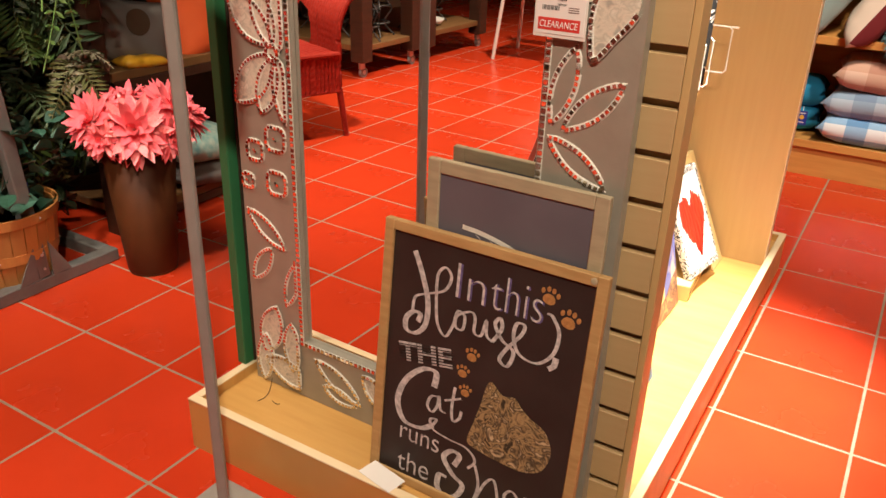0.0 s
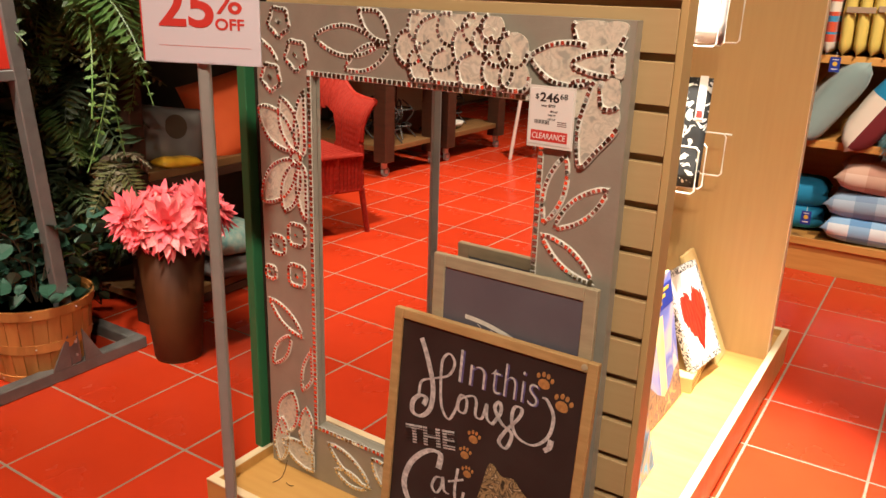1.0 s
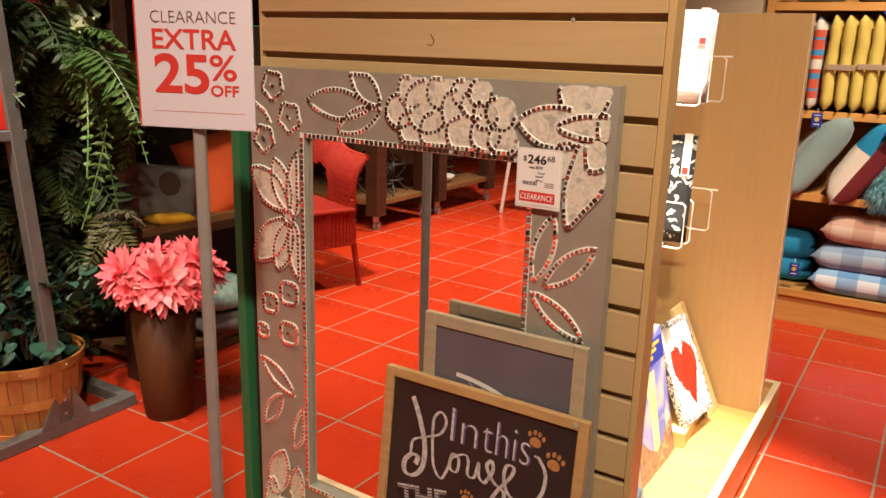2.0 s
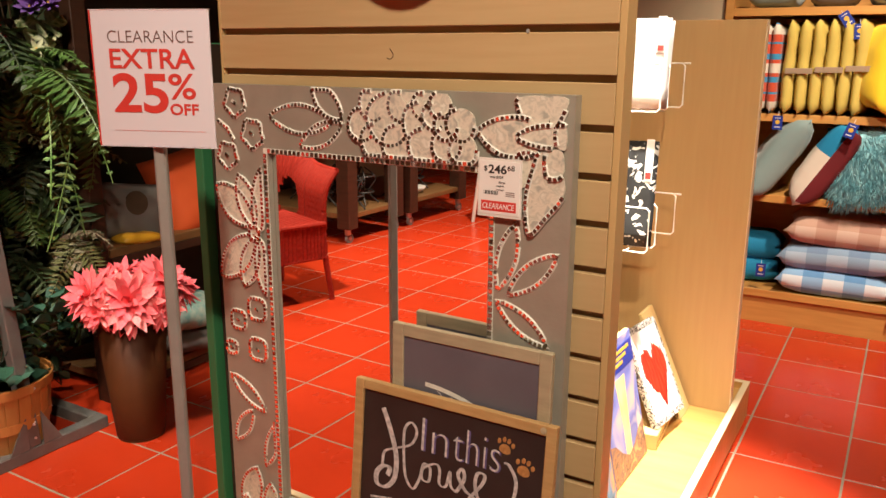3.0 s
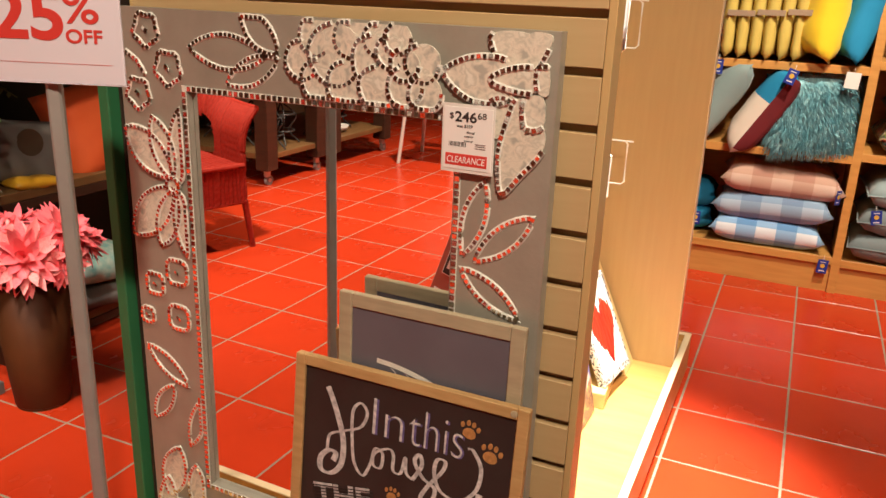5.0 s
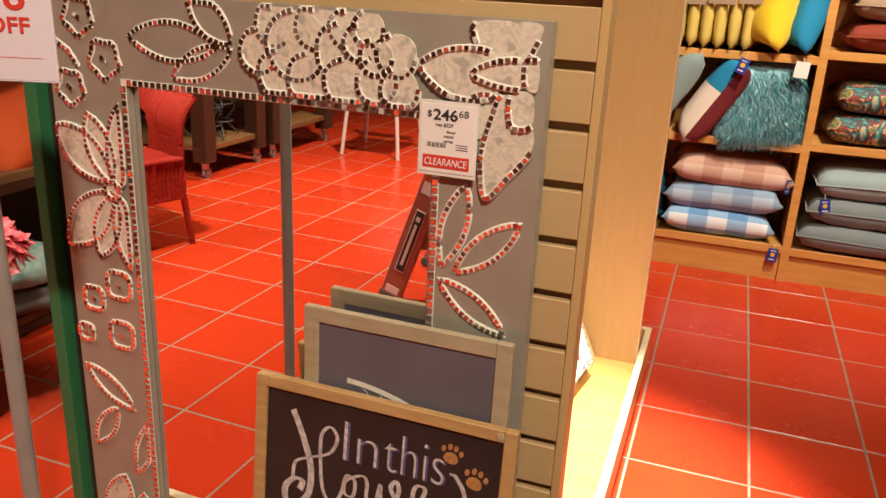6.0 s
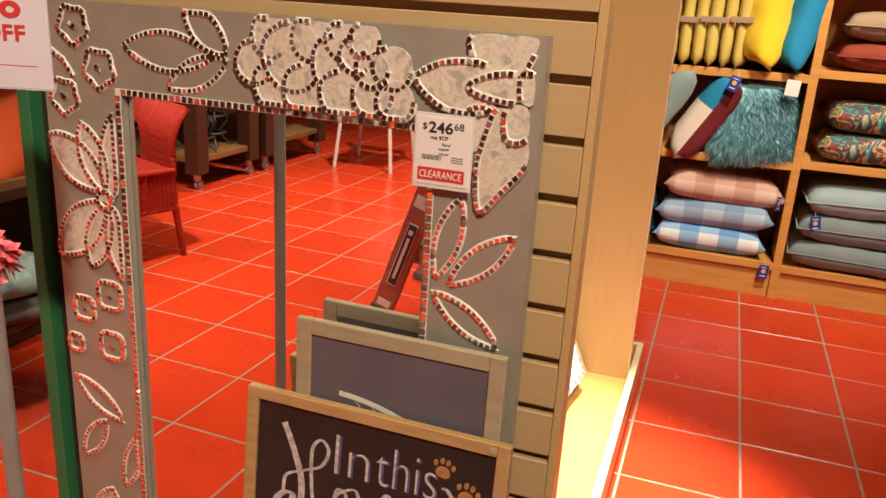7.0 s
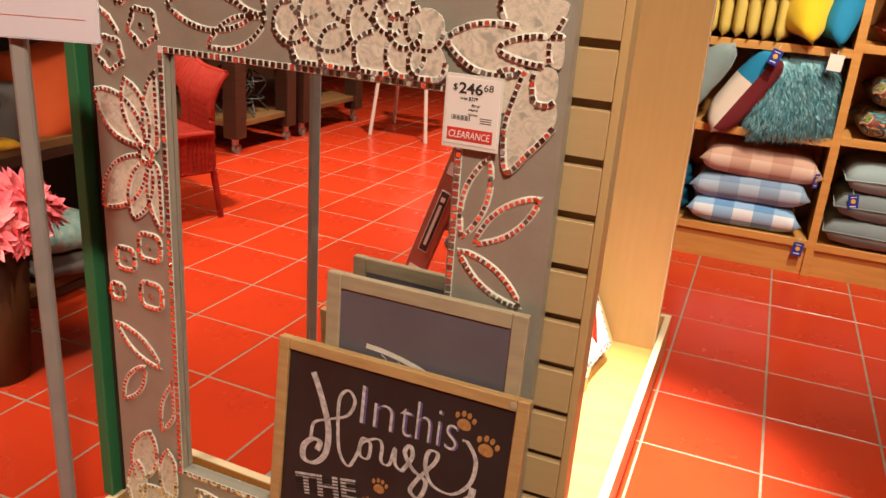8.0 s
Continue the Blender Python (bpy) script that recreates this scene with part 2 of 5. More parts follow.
def box(x0, x1, y0, y1, z0, z1, bevel=0.002, bm=None, m=None):
    out = bm or bmesh.new()
    made = bmesh.ops.create_cube(out, size=1.0, matrix=Matrix.Translation(((x0 + x1) / 2, (y0 + y1) / 2, (z0 + z1) / 2)) @ Matrix.Diagonal((x1 - x0, y1 - y0, z1 - z0, 1)))
    if bevel > 0:
        edges = list({e for v in made["verts"] for e in v.link_edges})
        res = bmesh.ops.bevel(out, geom=edges, offset=min(bevel, 0.4 * min(x1 - x0, y1 - y0, z1 - z0)), segments=1, affect="EDGES", profile=0.5)
        vs = list({v for f in res["faces"] for v in f.verts})
    else:
        vs = made["verts"]
    if m is not None:
        done = set()
        stack = list(vs)
        while stack:
            v = stack.pop()
            if v in done:
                continue
            done.add(v)
            stack += [e.other_vert(v) for e in v.link_edges]
        bmesh.ops.transform(out, matrix=m, verts=list(done))
    return out


def rod(a, b, r0, r1=None, n=10, bm=None):
    out = bm or bmesh.new()
    a, b = Vector(a), Vector(b)
    d = b - a
    m = Matrix.Translation((a + b) / 2) @ d.to_track_quat("Z", "Y").to_matrix().to_4x4()
    bmesh.ops.create_cone(out, cap_ends=True, segments=n, radius1=r0, radius2=r0 if r1 is None else r1, depth=d.length, matrix=m)
    return out


def smooth_line(points, steps=6, closed=False):
    """A curve through all the given points."""
    p = [Vector(q) for q in points]
    n = len(p)
    out = []
    for i in range(n if closed else n - 1):
        a, b, c, d = (p[(i - 1) % n], p[i], p[(i + 1) % n], p[(i + 2) % n]) if closed else (p[max(i - 1, 0)], p[i], p[i + 1], p[min(i + 2, n - 1)])
        for s in range(steps):
            t = s / steps
            out.append(0.5 * (2 * b + (c - a) * t + (2 * a - 5 * b + 4 * c - d) * t * t + (3 * b - a - 3 * c + d) * t ** 3))
    if not closed:
        out.append(p[-1])
    return out


def tube(points, r, n=6, bm=None, closed=False):
    out = bm or bmesh.new()
    pts = [Vector(p) for p in points]
    rings = []
    k = len(pts)
    for i, p in enumerate(pts):
        d = (pts[(i + 1) % k] - pts[i - 1]) if closed or 0 < i < k - 1 else (pts[1] - pts[0] if i == 0 else pts[-1] - pts[-2])
        q = d.to_track_quat("Z", "Y").to_matrix()
        rings.append([out.verts.new(p + q @ Vector((r * math.cos(6.2832 * j / n), r * math.sin(6.2832 * j / n), 0))) for j in range(n)])
    for i in range(k if closed else k - 1):
        a, b = rings[i], rings[(i + 1) % k]
        for j in range(n):
            out.faces.new((a[j], a[(j + 1) % n], b[(j + 1) % n], b[j]))
    if not closed:
        out.faces.new(rings[0][::-1])
        out.faces.new(rings[-1])
    return out


def lathe(profile, n=32, bm=None, centre=(0, 0, 0)):
    out = bm or bmesh.new()
    rings = [[out.verts.new((centre[0] + r * math.cos(6.2832 * j / n), centre[1] + r * math.sin(6.2832 * j / n), centre[2] + z)) for j in range(n)] for r, z in profile]
    for a, b in zip(rings, rings[1:]):
        for j in range(n):
            out.faces.new((a[j], a[(j + 1) % n], b[(j + 1) % n], b[j]))
    out.faces.new(rings[0][::-1])
    out.faces.new(rings[-1])
    return out


def flat_shape(outline, y=0.0, thick=0.001, bm=None):
    """A thin plate in the x-z plane that faces -y."""
    out = bm or bmesh.new()
    front = [out.verts.new((p[0], y - thick, p[1])) for p in outline]
    back = [out.verts.new((p[0], y, p[1])) for p in outline]
    out.faces.new(front)
    out.faces.new(back[::-1])
    k = len(front)
    for i in range(k):
        out.faces.new((front[i], back[i], back[(i + 1) % k], front[(i + 1) % k]))
    return out


def stroke(points, width, y=0.0, thick=0.0008, bm=None, steps=7, taper=True):
    """A drawn line of some width in the x-z plane, thin at its ends."""
    out = bm or bmesh.new()
    pts = smooth_line([(p[0], 0, p[1]) for p in points], steps)
    k = len(pts)
    left, right = [], []
    for i, p in enumerate(pts):
        d = pts[min(i + 1, k - 1)] - pts[max(i - 1, 0)]
        d = d.normalized() if d.length else Vector((1, 0, 0))
        s = Vector((-d.z, 0, d.x))
        w = width * 0.5 * ((0.45 + 0.55 * abs(d.z)) if taper else 1.0)
        left.append(out.verts.new((p + s * w) + Vector((0, y - thick, 0))))
        right.append(out.verts.new((p - s * w) + Vector((0, y - thick, 0))))
    for i in range(k - 1):
        f = out.faces.new((left[i], right[i], right[i + 1], left[i + 1]))
        f.normal_update()
        if f.normal.y > 0:
            f.normal_flip()
    return out


def writing(name, words, material, parent, x, z, width, height, y=0.0, label="", slant=0.0, thick=0.0006, turn=0.0, bold=0.0):
    """Words in the built-in font, in a box whose lower left corner is (x, z), facing -y."""
    cu = bpy.data.curves.new(name, "FONT")
    cu.body, cu.extrude, cu.shear, cu.offset = words, 0.02, slant, bold
    ob = new(name, cu)
    me = bpy.data.meshes.new_from_object(ob.evaluated_get(bpy.context.evaluated_depsgraph_get()))
    bpy.data.objects.remove(ob)
    xs, ys = [v.co.x for v in me.vertices], [v.co.y for v in me.vertices]
    sx, sy = width / (max(xs) - min(xs)), height / (max(ys) - min(ys))
    m = pose(x, y, z, 0, -turn, 0) @ pose(0, 0, 0, 90, 0, 0) @ Matrix.Diagonal((sx, sy, thick / 0.04, 1)) @ Matrix.Translation((-min(xs), -min(ys), 0.02))
    me.transform(m)
    me.materials.clear()
    me.materials.append(material)
    ob = new(name, me)
    ob.parent = parent
    if label:
        ob["label"] = label
    return ob


def pillow_mesh(w, h, d, puff=0.55, pinch=0.12, n=14, rng=None, wrinkle=0.006, lump=0.0):
    """A stuffed square, lying in x-y, thick in z, with drawn-in sides and pointed corners."""
    bm = bmesh.new()
    rng = rng or random.Random(1)
    off = Vector((rng.random() * 9, rng.random() * 9, rng.random() * 9))
    grids = []
    for side in (1, -1):
        g = []
        for i in range(n + 1):
            row = []
            for j in range(n + 1):
                u, v = 2 * i / n - 1, 2 * j / n - 1
                x = u * (1 - pinch * (1 - v * v) * u * u) * w / 2
                y = v * (1 - pinch * (1 - u * u) * v * v) * h / 2
                t = max(0.0, (1 - u ** 4) * (1 - v ** 4)) ** puff
                edge = i in (0, n) or j in (0, n)
                z = side * (t * d / 2)
                if not edge:
                    z += wrinkle * noise.noise(Vector((x * 22, y * 22, side)) + off) + lump * noise.noise(Vector((x * 6, y * 6, side)) + off)
                row.append(None if edge and side < 0 else bm.verts.new((x, y, z)))
            g.append(row)
        grids.append(g)
    for i in range(n + 1):
        for j in range(n + 1):
            if grids[1][i][j] is None:
                grids[1][i][j] = grids[0][i][j]
    for s, g in enumerate(grids):
        for i in range(n):
            for j in range(n):
                q = (g[i][j], g[i + 1][j], g[i + 1][j + 1], g[i][j + 1])
                bm.faces.new(q if s == 0 else q[::-1])
    return bm


def leaf_outline(base, tip, width, n=9, full=1.0):
    """Both sides of a pointed leaf, as a closed line in a plane."""
    b, t = Vector(base), Vector(tip)
    d = t - b
    s = Vector((-d.y, d.x)).normalized()
    up = [b + d * (i / n) + s * (width / 2) * math.sin(math.pi * i / n) ** full for i in range(n + 1)]
    dn = [b + d * (i / n) - s * (width / 2) * math.sin(math.pi * i / n) ** full for i in range(n - 1, 0, -1)]
    return up + dn


# ---- room ----
T = 0.312  # tile and joint
room = [("wall_west", -4.6, -4.5, -8.0, 3.2), ("wall_east", 3.4, 3.5, -8.0, 3.2), ("wall_south", -4.5, 3.4, -8.1, -8.0), ("wall_north", -4.5, 3.4, 3.1, 3.2)]
for name, x0, x1, y0, y1 in room:
    tagged(part(name, box(x0, x1, y0, y1, 0, CEIL, 0), WALLP, None), "plain cream painted shop wall", "wall", kind="structure")
tagged(part("ceiling", box(-4.6, 3.5, -8.1, 3.2, CEIL, CEIL + 0.1, 0), CEILP, None), "plain dark painted shop ceiling", "ceiling", kind="structure")
tagged(part("wall_return", box(-1.30, -0.428, 1.72, 1.82, 0, CEIL, 0), WALLP, None), "plain beige wall beside the bookcase", "wall", kind="structure")
floor = tagged(part("floor", box(-4.6, 3.5, -8.1, 3.2, -0.12, -0.0011, 0), GROUT, None), "glossy red square floor tiles with grey grout", "floor", kind="structure")


# ---- slatwall gondola ----
gondola = thing("display_gondola", "maple slatwall display fixture on a low rimmed plinth", "display stand")
PITCH, GROOVE_Z = 0.0783, 1.1915
for name, b in (("deck", box(-0.930, -0.035, -1.094, 0.597, 0.084, 0.103, 0)),
                ("plinth_front", box(-0.948, -0.0165, -1.112, -1.094, 0.0, 0.125, 0)),
                ("plinth_back", box(-0.948, -0.0165, 0.597, 0.615, 0.0, 0.125, 0)),
                ("plinth_side", box(-0.948, -0.930, -1.094, 0.597, 0.0, 0.125, 0)),
                ("plinth_side", box(-0.035, -0.0165, -1.094, 0.597, 0.0, 0.125, 0))):
    part(name, b, DECK, gondola)
for x0, x1, y0, y1 in ((-0.949, -0.0155, -1.113, -1.093), (-0.949, -0.0155, 0.596, 0.616), (-0.949, -0.929, -1.093, 0.596), (-0.036, -0.0155, -1.093, 0.596)):
    part("edge_band", box(x0, x1, y0, y1, 0.125, 0.129, 0.001), EDGE, gondola, "pale bare edge band")
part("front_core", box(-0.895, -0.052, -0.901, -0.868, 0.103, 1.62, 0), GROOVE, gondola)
part("end_trim", box(-0.052, -0.040, -0.914, -0.866, 0.103, 1.62, 0.001), MAPLE, gondola)
part("end_trim", box(-0.902, -0.8955, -0.914, -0.866, 0.103, 1.62, 0.001), MAPLE, gondola)
part("spine", box(-0.455, -0.425, -0.866, 0.37, 0.103, 1.34, 0.001), MAPLE, gondola)
part("back_panel", box(-0.895, -0.0395, 0.37, 0.41, 0.103, 1.331, 0.001), MAPLE, gondola)
part("panel_edge", box(-0.0395, -0.037, 0.369, 0.411, 0.103, 1.332, 0.0005), EDGE, gondola)
z = GROOVE_Z - 14 * PITCH
slat_mesh = None
while z < 1.60:
    lo = max(z + 0.006, 0.104)
    if slat_mesh is None or lo > z + 0.0061:
        ob = part("slat", box(-0.8945, -0.0525, -0.915, -0.901, 0, z + PITCH - 0.006 - lo, 0.0012), SLAT, gondola)
        ob.location.z = lo
        slat_mesh = ob.data if lo < z + 0.0061 else None
    else:
        piece("slat", slat_mesh, gondola, pose(0, 0, lo))
    z += PITCH
part("screw", lathe([(0.0035, 0), (0.003, 0.002)], 10), CHROME, gondola).matrix_local = pose(-0.205, -0.9155, 1.266, 90)
rng = random.Random(5)
part("hair_mark", tube(smooth_line([(-0.478, -0.9155, 1.238), (-0.470, -0.916, 1.227), (-0.476, -0.9155, 1.219), (-0.484, -0.9155, 1.221)], 5), 0.0007, 5), TWIG, gondola)


# ---- mosaic mirror ----
mirror = thing("wall_mirror", "large grey-bronze framed mirror with capiz shell and mosaic flowers", "mirror", (-0.4975, -0.946, 0.104), (0, 0, -1.0))
ML, MW, MH, OX0, OX1, OZ0, OZ1 = -0.413, 0.395, 1.063, -0.262, 0.246, 0.145, 0.927
for name, a in (("stile", (ML, OX0, 0, MH)), ("stile", (OX1, MW, 0, MH)), ("rail", (OX0, OX1, OZ1, MH)), ("rail", (OX0, OX1, 0, OZ0))):
    part(name, box(a[0], a[1], 0.0, 0.024, a[2], a[3], 0), PEWTER, mirror)
glass = part("glass", box(OX0 + 0.001, OX1 - 0.001, 0.012, 0.016, OZ0 + 0.001, OZ1 - 0.001, 0), MIRROR, mirror, "clear silvered mirror glass")
for a in ((OX0, OX0 + 0.0015, OZ0, OZ1), (OX1 - 0.0015, OX1, OZ0, OZ1)):
    part("inner_lip", box(a[0], a[1], 0.001, 0.0115, a[2], a[3], 0.0005), PEWTER, mirror)

chip_bm = box(-0.0042, 0.0042, -0.0022, 0.0, -0.0042, 0.0042, 0.0006)
chip_mesh = bpy.data.meshes.new("mirror_chip")
chip_bm.to_mesh(chip_mesh)
chip_bm.free()
chip_mesh.materials.append(MIRTILE)
STEP = 0.0112
part("border_bed", box(OX0 - 0.011, OX0 - 0.001, -0.0012, 0.0, OZ0 - 0.011, OZ1 + 0.011, 0.0004), PLASTER, mirror)
part("border_bed", box(OX1 + 0.001, OX1 + 0.011, -0.0012, 0.0, OZ0 - 0.011, OZ1 + 0.011, 0.0004), PLASTER, mirror)
part("border_bed", box(OX0 - 0.0008, OX1 + 0.0008, -0.0012, 0.0, OZ1 + 0.001, OZ1 + 0.011, 0.0004), PLASTER, mirror)
part("border_bed", box(OX0 - 0.0008, OX1 + 0.0008, -0.0012, 0.0, OZ0 - 0.011, OZ0 - 0.001, 0.0004), PLASTER, mirror)
spots = [(OX0 - 0.006, OZ0 - 0.006 + i * STEP) for i in range(int((OZ1 - OZ0 + 0.012) / STEP) + 1)]
spots += [(OX1 + 0.006, OZ0 - 0.006 + i * STEP) for i in range(int((OZ1 - OZ0 + 0.012) / STEP) + 1)]
spots += [(OX0 + 0.006 + i * STEP, OZ1 + 0.006) for i in range(int((OX1 - OX0) / STEP))]
spots += [(OX0 + 0.006 + i * STEP, OZ0 - 0.006) for i in range(int((OX1 - OX0) / STEP))]
for x, z in spots:
    piece("mosaic_tile", chip_mesh, mirror, pose(x, -0.0012, z, rng.gauss(-2, 3), rng.gauss(0, 2), rng.gauss(0, 3)))


def chips(path, gap, size, y, closed, tilt=2.8):
    """Small mirror squares set along a line."""
    bm = bmesh.new()
    pts = [Vector((p[0], 0, p[1])) for p in path] + ([Vector((path[0][0], 0, path[0][1]))] if closed else [])
    left = gap * 0.5
    for a, b in zip(pts, pts[1:]):
        d = b - a
        ln = d.length
        while left < ln:
            p = a + d * (left / ln)
            ang = math.degrees(math.atan2(d.z, d.x))
            m = pose(p.x, y, p.z, rng.gauss(-1.5, 3.2), 0, rng.gauss(0, tilt)) @ pose(0, 0, 0, 0, -ang + rng.gauss(0, 4), 0)
            s = size * rng.uniform(0.85, 1.1)
            bmesh.ops.create_cube(bm, size=1.0, matrix=m @ Matrix.Diagonal((s, 0.0024, s, 1)))
            left += gap
        left -= ln
    return bm


def bead(points, y, r, closed=False):
    """A low rounded ridge on the face of the mirror."""
    bm = tube([(p[0], 0.0, p[1]) for p in points], r, 8, None, closed)
    bmesh.ops.transform(bm, matrix=Matrix.Translation((0, y, 0)) @ Matrix.Diagonal((1, 0.38, 1, 1)), verts=bm.verts)
    return bm


def motif(name, outline, shell, closed=True, lift=0.0, gap=0.0090, size=0.0060, rim=0.0050, label=""):
    """One shape of the mosaic: a raised rim, shell inside where it has it, chips of mirror on the rim."""
    pts = [(p[0], p[1]) for p in outline]
    if shell:
        body = part(name, flat_shape(pts, -lift, 0.003), CAPIZ, mirror, label or "cream pearly capiz shell")
        part("rim", bead(pts, -lift - 0.003, rim, closed), PLASTER, body)
    else:
        body = part(name, bead(pts, -lift, rim, closed), PLASTER, mirror)
    tagged(part("chip_trim", chips(pts, gap, size, -lift - 0.38 * rim - (0.003 if shell else 0.0), closed), MIRTILE, body), kind="stuff")
    return body


def local(p):
    """A place on the wall as a place on the mirror's face."""
    x, z = p[0] + 0.4975, p[1] - 0.104
    if x < -0.268:
        x = OX0 + (x + 0.268) * 1.319
    elif x > 0.2565:
        x = OX1 + (x - 0.2565) * 1.183
    else:
        x = OX0 + (x + 0.268) * 0.9685
    return x, OZ1 + (z - 0.935) * (1.015 if z > 0.935 else 0.9975)


def leaf(a, b, width, shell=False, lift=0.0, full=0.8, name="leaf"):
    lo, hi = (ML + 0.006, OX0 - 0.016) if a[0] < -0.77 else (ML + 0.006, MW - 0.012)
    pts = [(min(max(p[0], lo), hi), min(p[1], MH - 0.005)) for p in leaf_outline(local(a), local(b), width, 10, full)]
    return motif(name, pts, shell, True, lift)


def ring(c, r, wob=0.0, n=16, k=4, turn=0.0, sq=1.0):
    x, z = local(c)
    return [(x + r * (1 + wob * math.cos(k * (6.2832 * i / n + turn))) * math.cos(6.2832 * i / n), z + sq * r * (1 + wob * math.cos(k * (6.2832 * i / n + turn))) * math.sin(6.2832 * i / n)) for i in range(n)]


for c, r in (((-0.829, 1.137), 0.027), ((-0.795, 1.076), 0.028), ((-0.850, 1.028), 0.026)):
    b = motif("blossom", ring(c, r, 0.11, 25, 5, 0.4), False, gap=0.0088, size=0.0066)
    x, z = local(c)
    part("blossom_centre", chips([(x - 0.006, z + 0.004), (x + 0.006, z - 0.004)], 0.006, 0.006, -0.002, False, 12), MIRTILE, b)
motif("stem", [local(p) for p in ((-0.868, 1.10), (-0.848, 1.085), (-0.835, 1.062))], False, False)
leaf((-0.755, 1.114), (-0.590, 1.108), 0.056)
leaf((-0.640, 1.176), (-0.566, 1.114), 0.044)
leaf((-0.675, 1.060), (-0.565, 1.107), 0.042)
SCALLOPS = [(0.005, 1.036, 0.027), (0.072, 1.038, 0.029), (-0.020, 0.998, 0.027), (0.120, 1.038, 0.024), (0.042, 1.010, 0.042), (0.014, 0.968, 0.030), (0.111, 1.006, 0.034), (0.063, 0.967, 0.031),
            (0.152, 1.040, 0.020), (0.140, 1.020, 0.021), (0.194, 1.008, 0.025), (0.120, 0.966, 0.029), (0.165, 1.004, 0.021), (0.166, 0.972, 0.026), (0.200, 0.966, 0.024)]
for i, (x, z, r) in enumerate(SCALLOPS):
    shell = [(min(px, 0.228), min(max(pz, 0.943), MH - 0.004)) for px, pz in [(x + r * 1.12 * (1 + 0.04 * math.cos(3 * a + i)) * math.cos(a), z + r * 1.12 * math.sin(a)) for a in [6.2832 * k / 26 for k in range(26)]]]
    body = part("petal", flat_shape(shell, -0.0007 * i, 0.003), CAPIZ, mirror, "cream pearly capiz shell")
    arc = shell[8:26] + shell[:1] if x > 0.15 else shell[7:24]
    part("rim", bead(arc, -0.0007 * i - 0.003, 0.0048), PLASTER, body)
    tagged(part("chip_trim", chips(arc, 0.0092, 0.0062, -0.0007 * i - 0.0048, False), MIRTILE, body), kind="stuff")


def shell_piece(corners, lift, trim, steps=4):
    """A cut piece of shell with rounded outline; mirror chips run along the sides named in trim."""
    pts = [(p.x, p.z) for p in smooth_line([(x, 0, z) for x, z in corners], steps, True)]
    body = part("petal", flat_shape(pts, -lift, 0.003), CAPIZ, mirror, "cream pearly capiz shell")
    for a, b in trim:
        run = pts[a * steps:b * steps + 1] if b * steps < len(pts) else pts[a * steps:] + pts[:1]
        part("rim", bead(run, -lift - 0.003, 0.0048), PLASTER, body)
        tagged(part("chip_trim", chips(run, 0.0092, 0.0062, -lift - 0.0048, False), MIRTILE, body), kind="stuff")


# corner flower
shell_piece([(0.298, 1.057), (0.350, 1.058), (0.353, 1.030), (0.345, 1.005), (0.315, 1.015), (0.301, 1.030)], 0.0, [(5, 6)])
shell_piece([(0.350, 1.058), (0.382, 1.058), (0.3805, 1.040), (0.364, 1.010), (0.352, 1.025)], 0.0006, [(2, 3)])
shell_piece([(0.298, 0.962), (0.330, 0.965), (0.324, 0.920), (0.299, 0.913)], 0.0, [(0, 1)])
shell_piece([(0.345, 0.999), (0.320, 1.022), (0.287, 1.025), (0.253, 1.018), (0.2246, 0.998), (0.251, 0.971), (0.281, 0.9605), (0.325, 0.9645)], 0.0012, [(1, 4), (4, 7)])
shell_piece([(0.338, 0.970), (0.326, 0.938), (0.317, 0.902), (0.316, 0.870), (0.3245, 0.832), (0.351, 0.861), (0.381, 0.900), (0.381, 0.931), (0.357, 0.963)], 0.0012, [(0, 4), (4, 6)])
shell_piece([(0.350, 0.971), (0.377, 0.974), (0.380, 0.935), (0.353, 0.932)], 0.0022, [(2, 3), (3, 4)])
shell_piece([(0.366, 1.012), (0.382, 1.014), (0.3835, 0.979), (0.368, 0.982)], 0.0020, [(3, 4), (0, 1)])
shell_piece([(0.298, 0.995), (0.326, 1.010), (0.360, 1.014), (0.366, 0.996), (0.361, 0.979), (0.318, 0.984)], 0.0032, [(0, 2), (4, 6)])
# leaves on the stile
leaf((-0.224, 0.838), (-0.198, 0.958), 0.036)
leaf((-0.207, 0.832), (-0.132, 0.914), 0.036)
leaf((-0.226, 0.817), (-0.142, 0.750), 0.034)
leaf((-0.226, 0.640), (-0.150, 0.560), 0.040)
leaf((-0.220, 0.500), (-0.140, 0.430), 0.040)
leaf((-0.225, 0.360), (-0.145, 0.300), 0.040)
# large flower on the other stile
leaf((-0.798, 0.885), (-0.878, 0.966), 0.066, True, 0.0, 0.75, "petal")
leaf((-0.796, 0.880), (-0.826, 0.990), 0.050, True, 0.0008, 0.7, "petal")
leaf((-0.788, 0.872), (-0.776, 1.010), 0.044, True, 0.0016, 0.7, "petal")
leaf((-0.798, 0.865), (-0.876, 0.762), 0.068, True, 0.0, 0.75, "petal")
leaf((-0.794, 0.862), (-0.826, 0.750), 0.050, True, 0.0008, 0.7, "petal")
leaf((-0.788, 0.862), (-0.778, 0.738), 0.040, True, 0.0016, 0.7, "petal")
motif("blossom_centre", ring((-0.796, 0.870), 0.014, 0.0, 12), True, True, 0.003, size=0.0066)
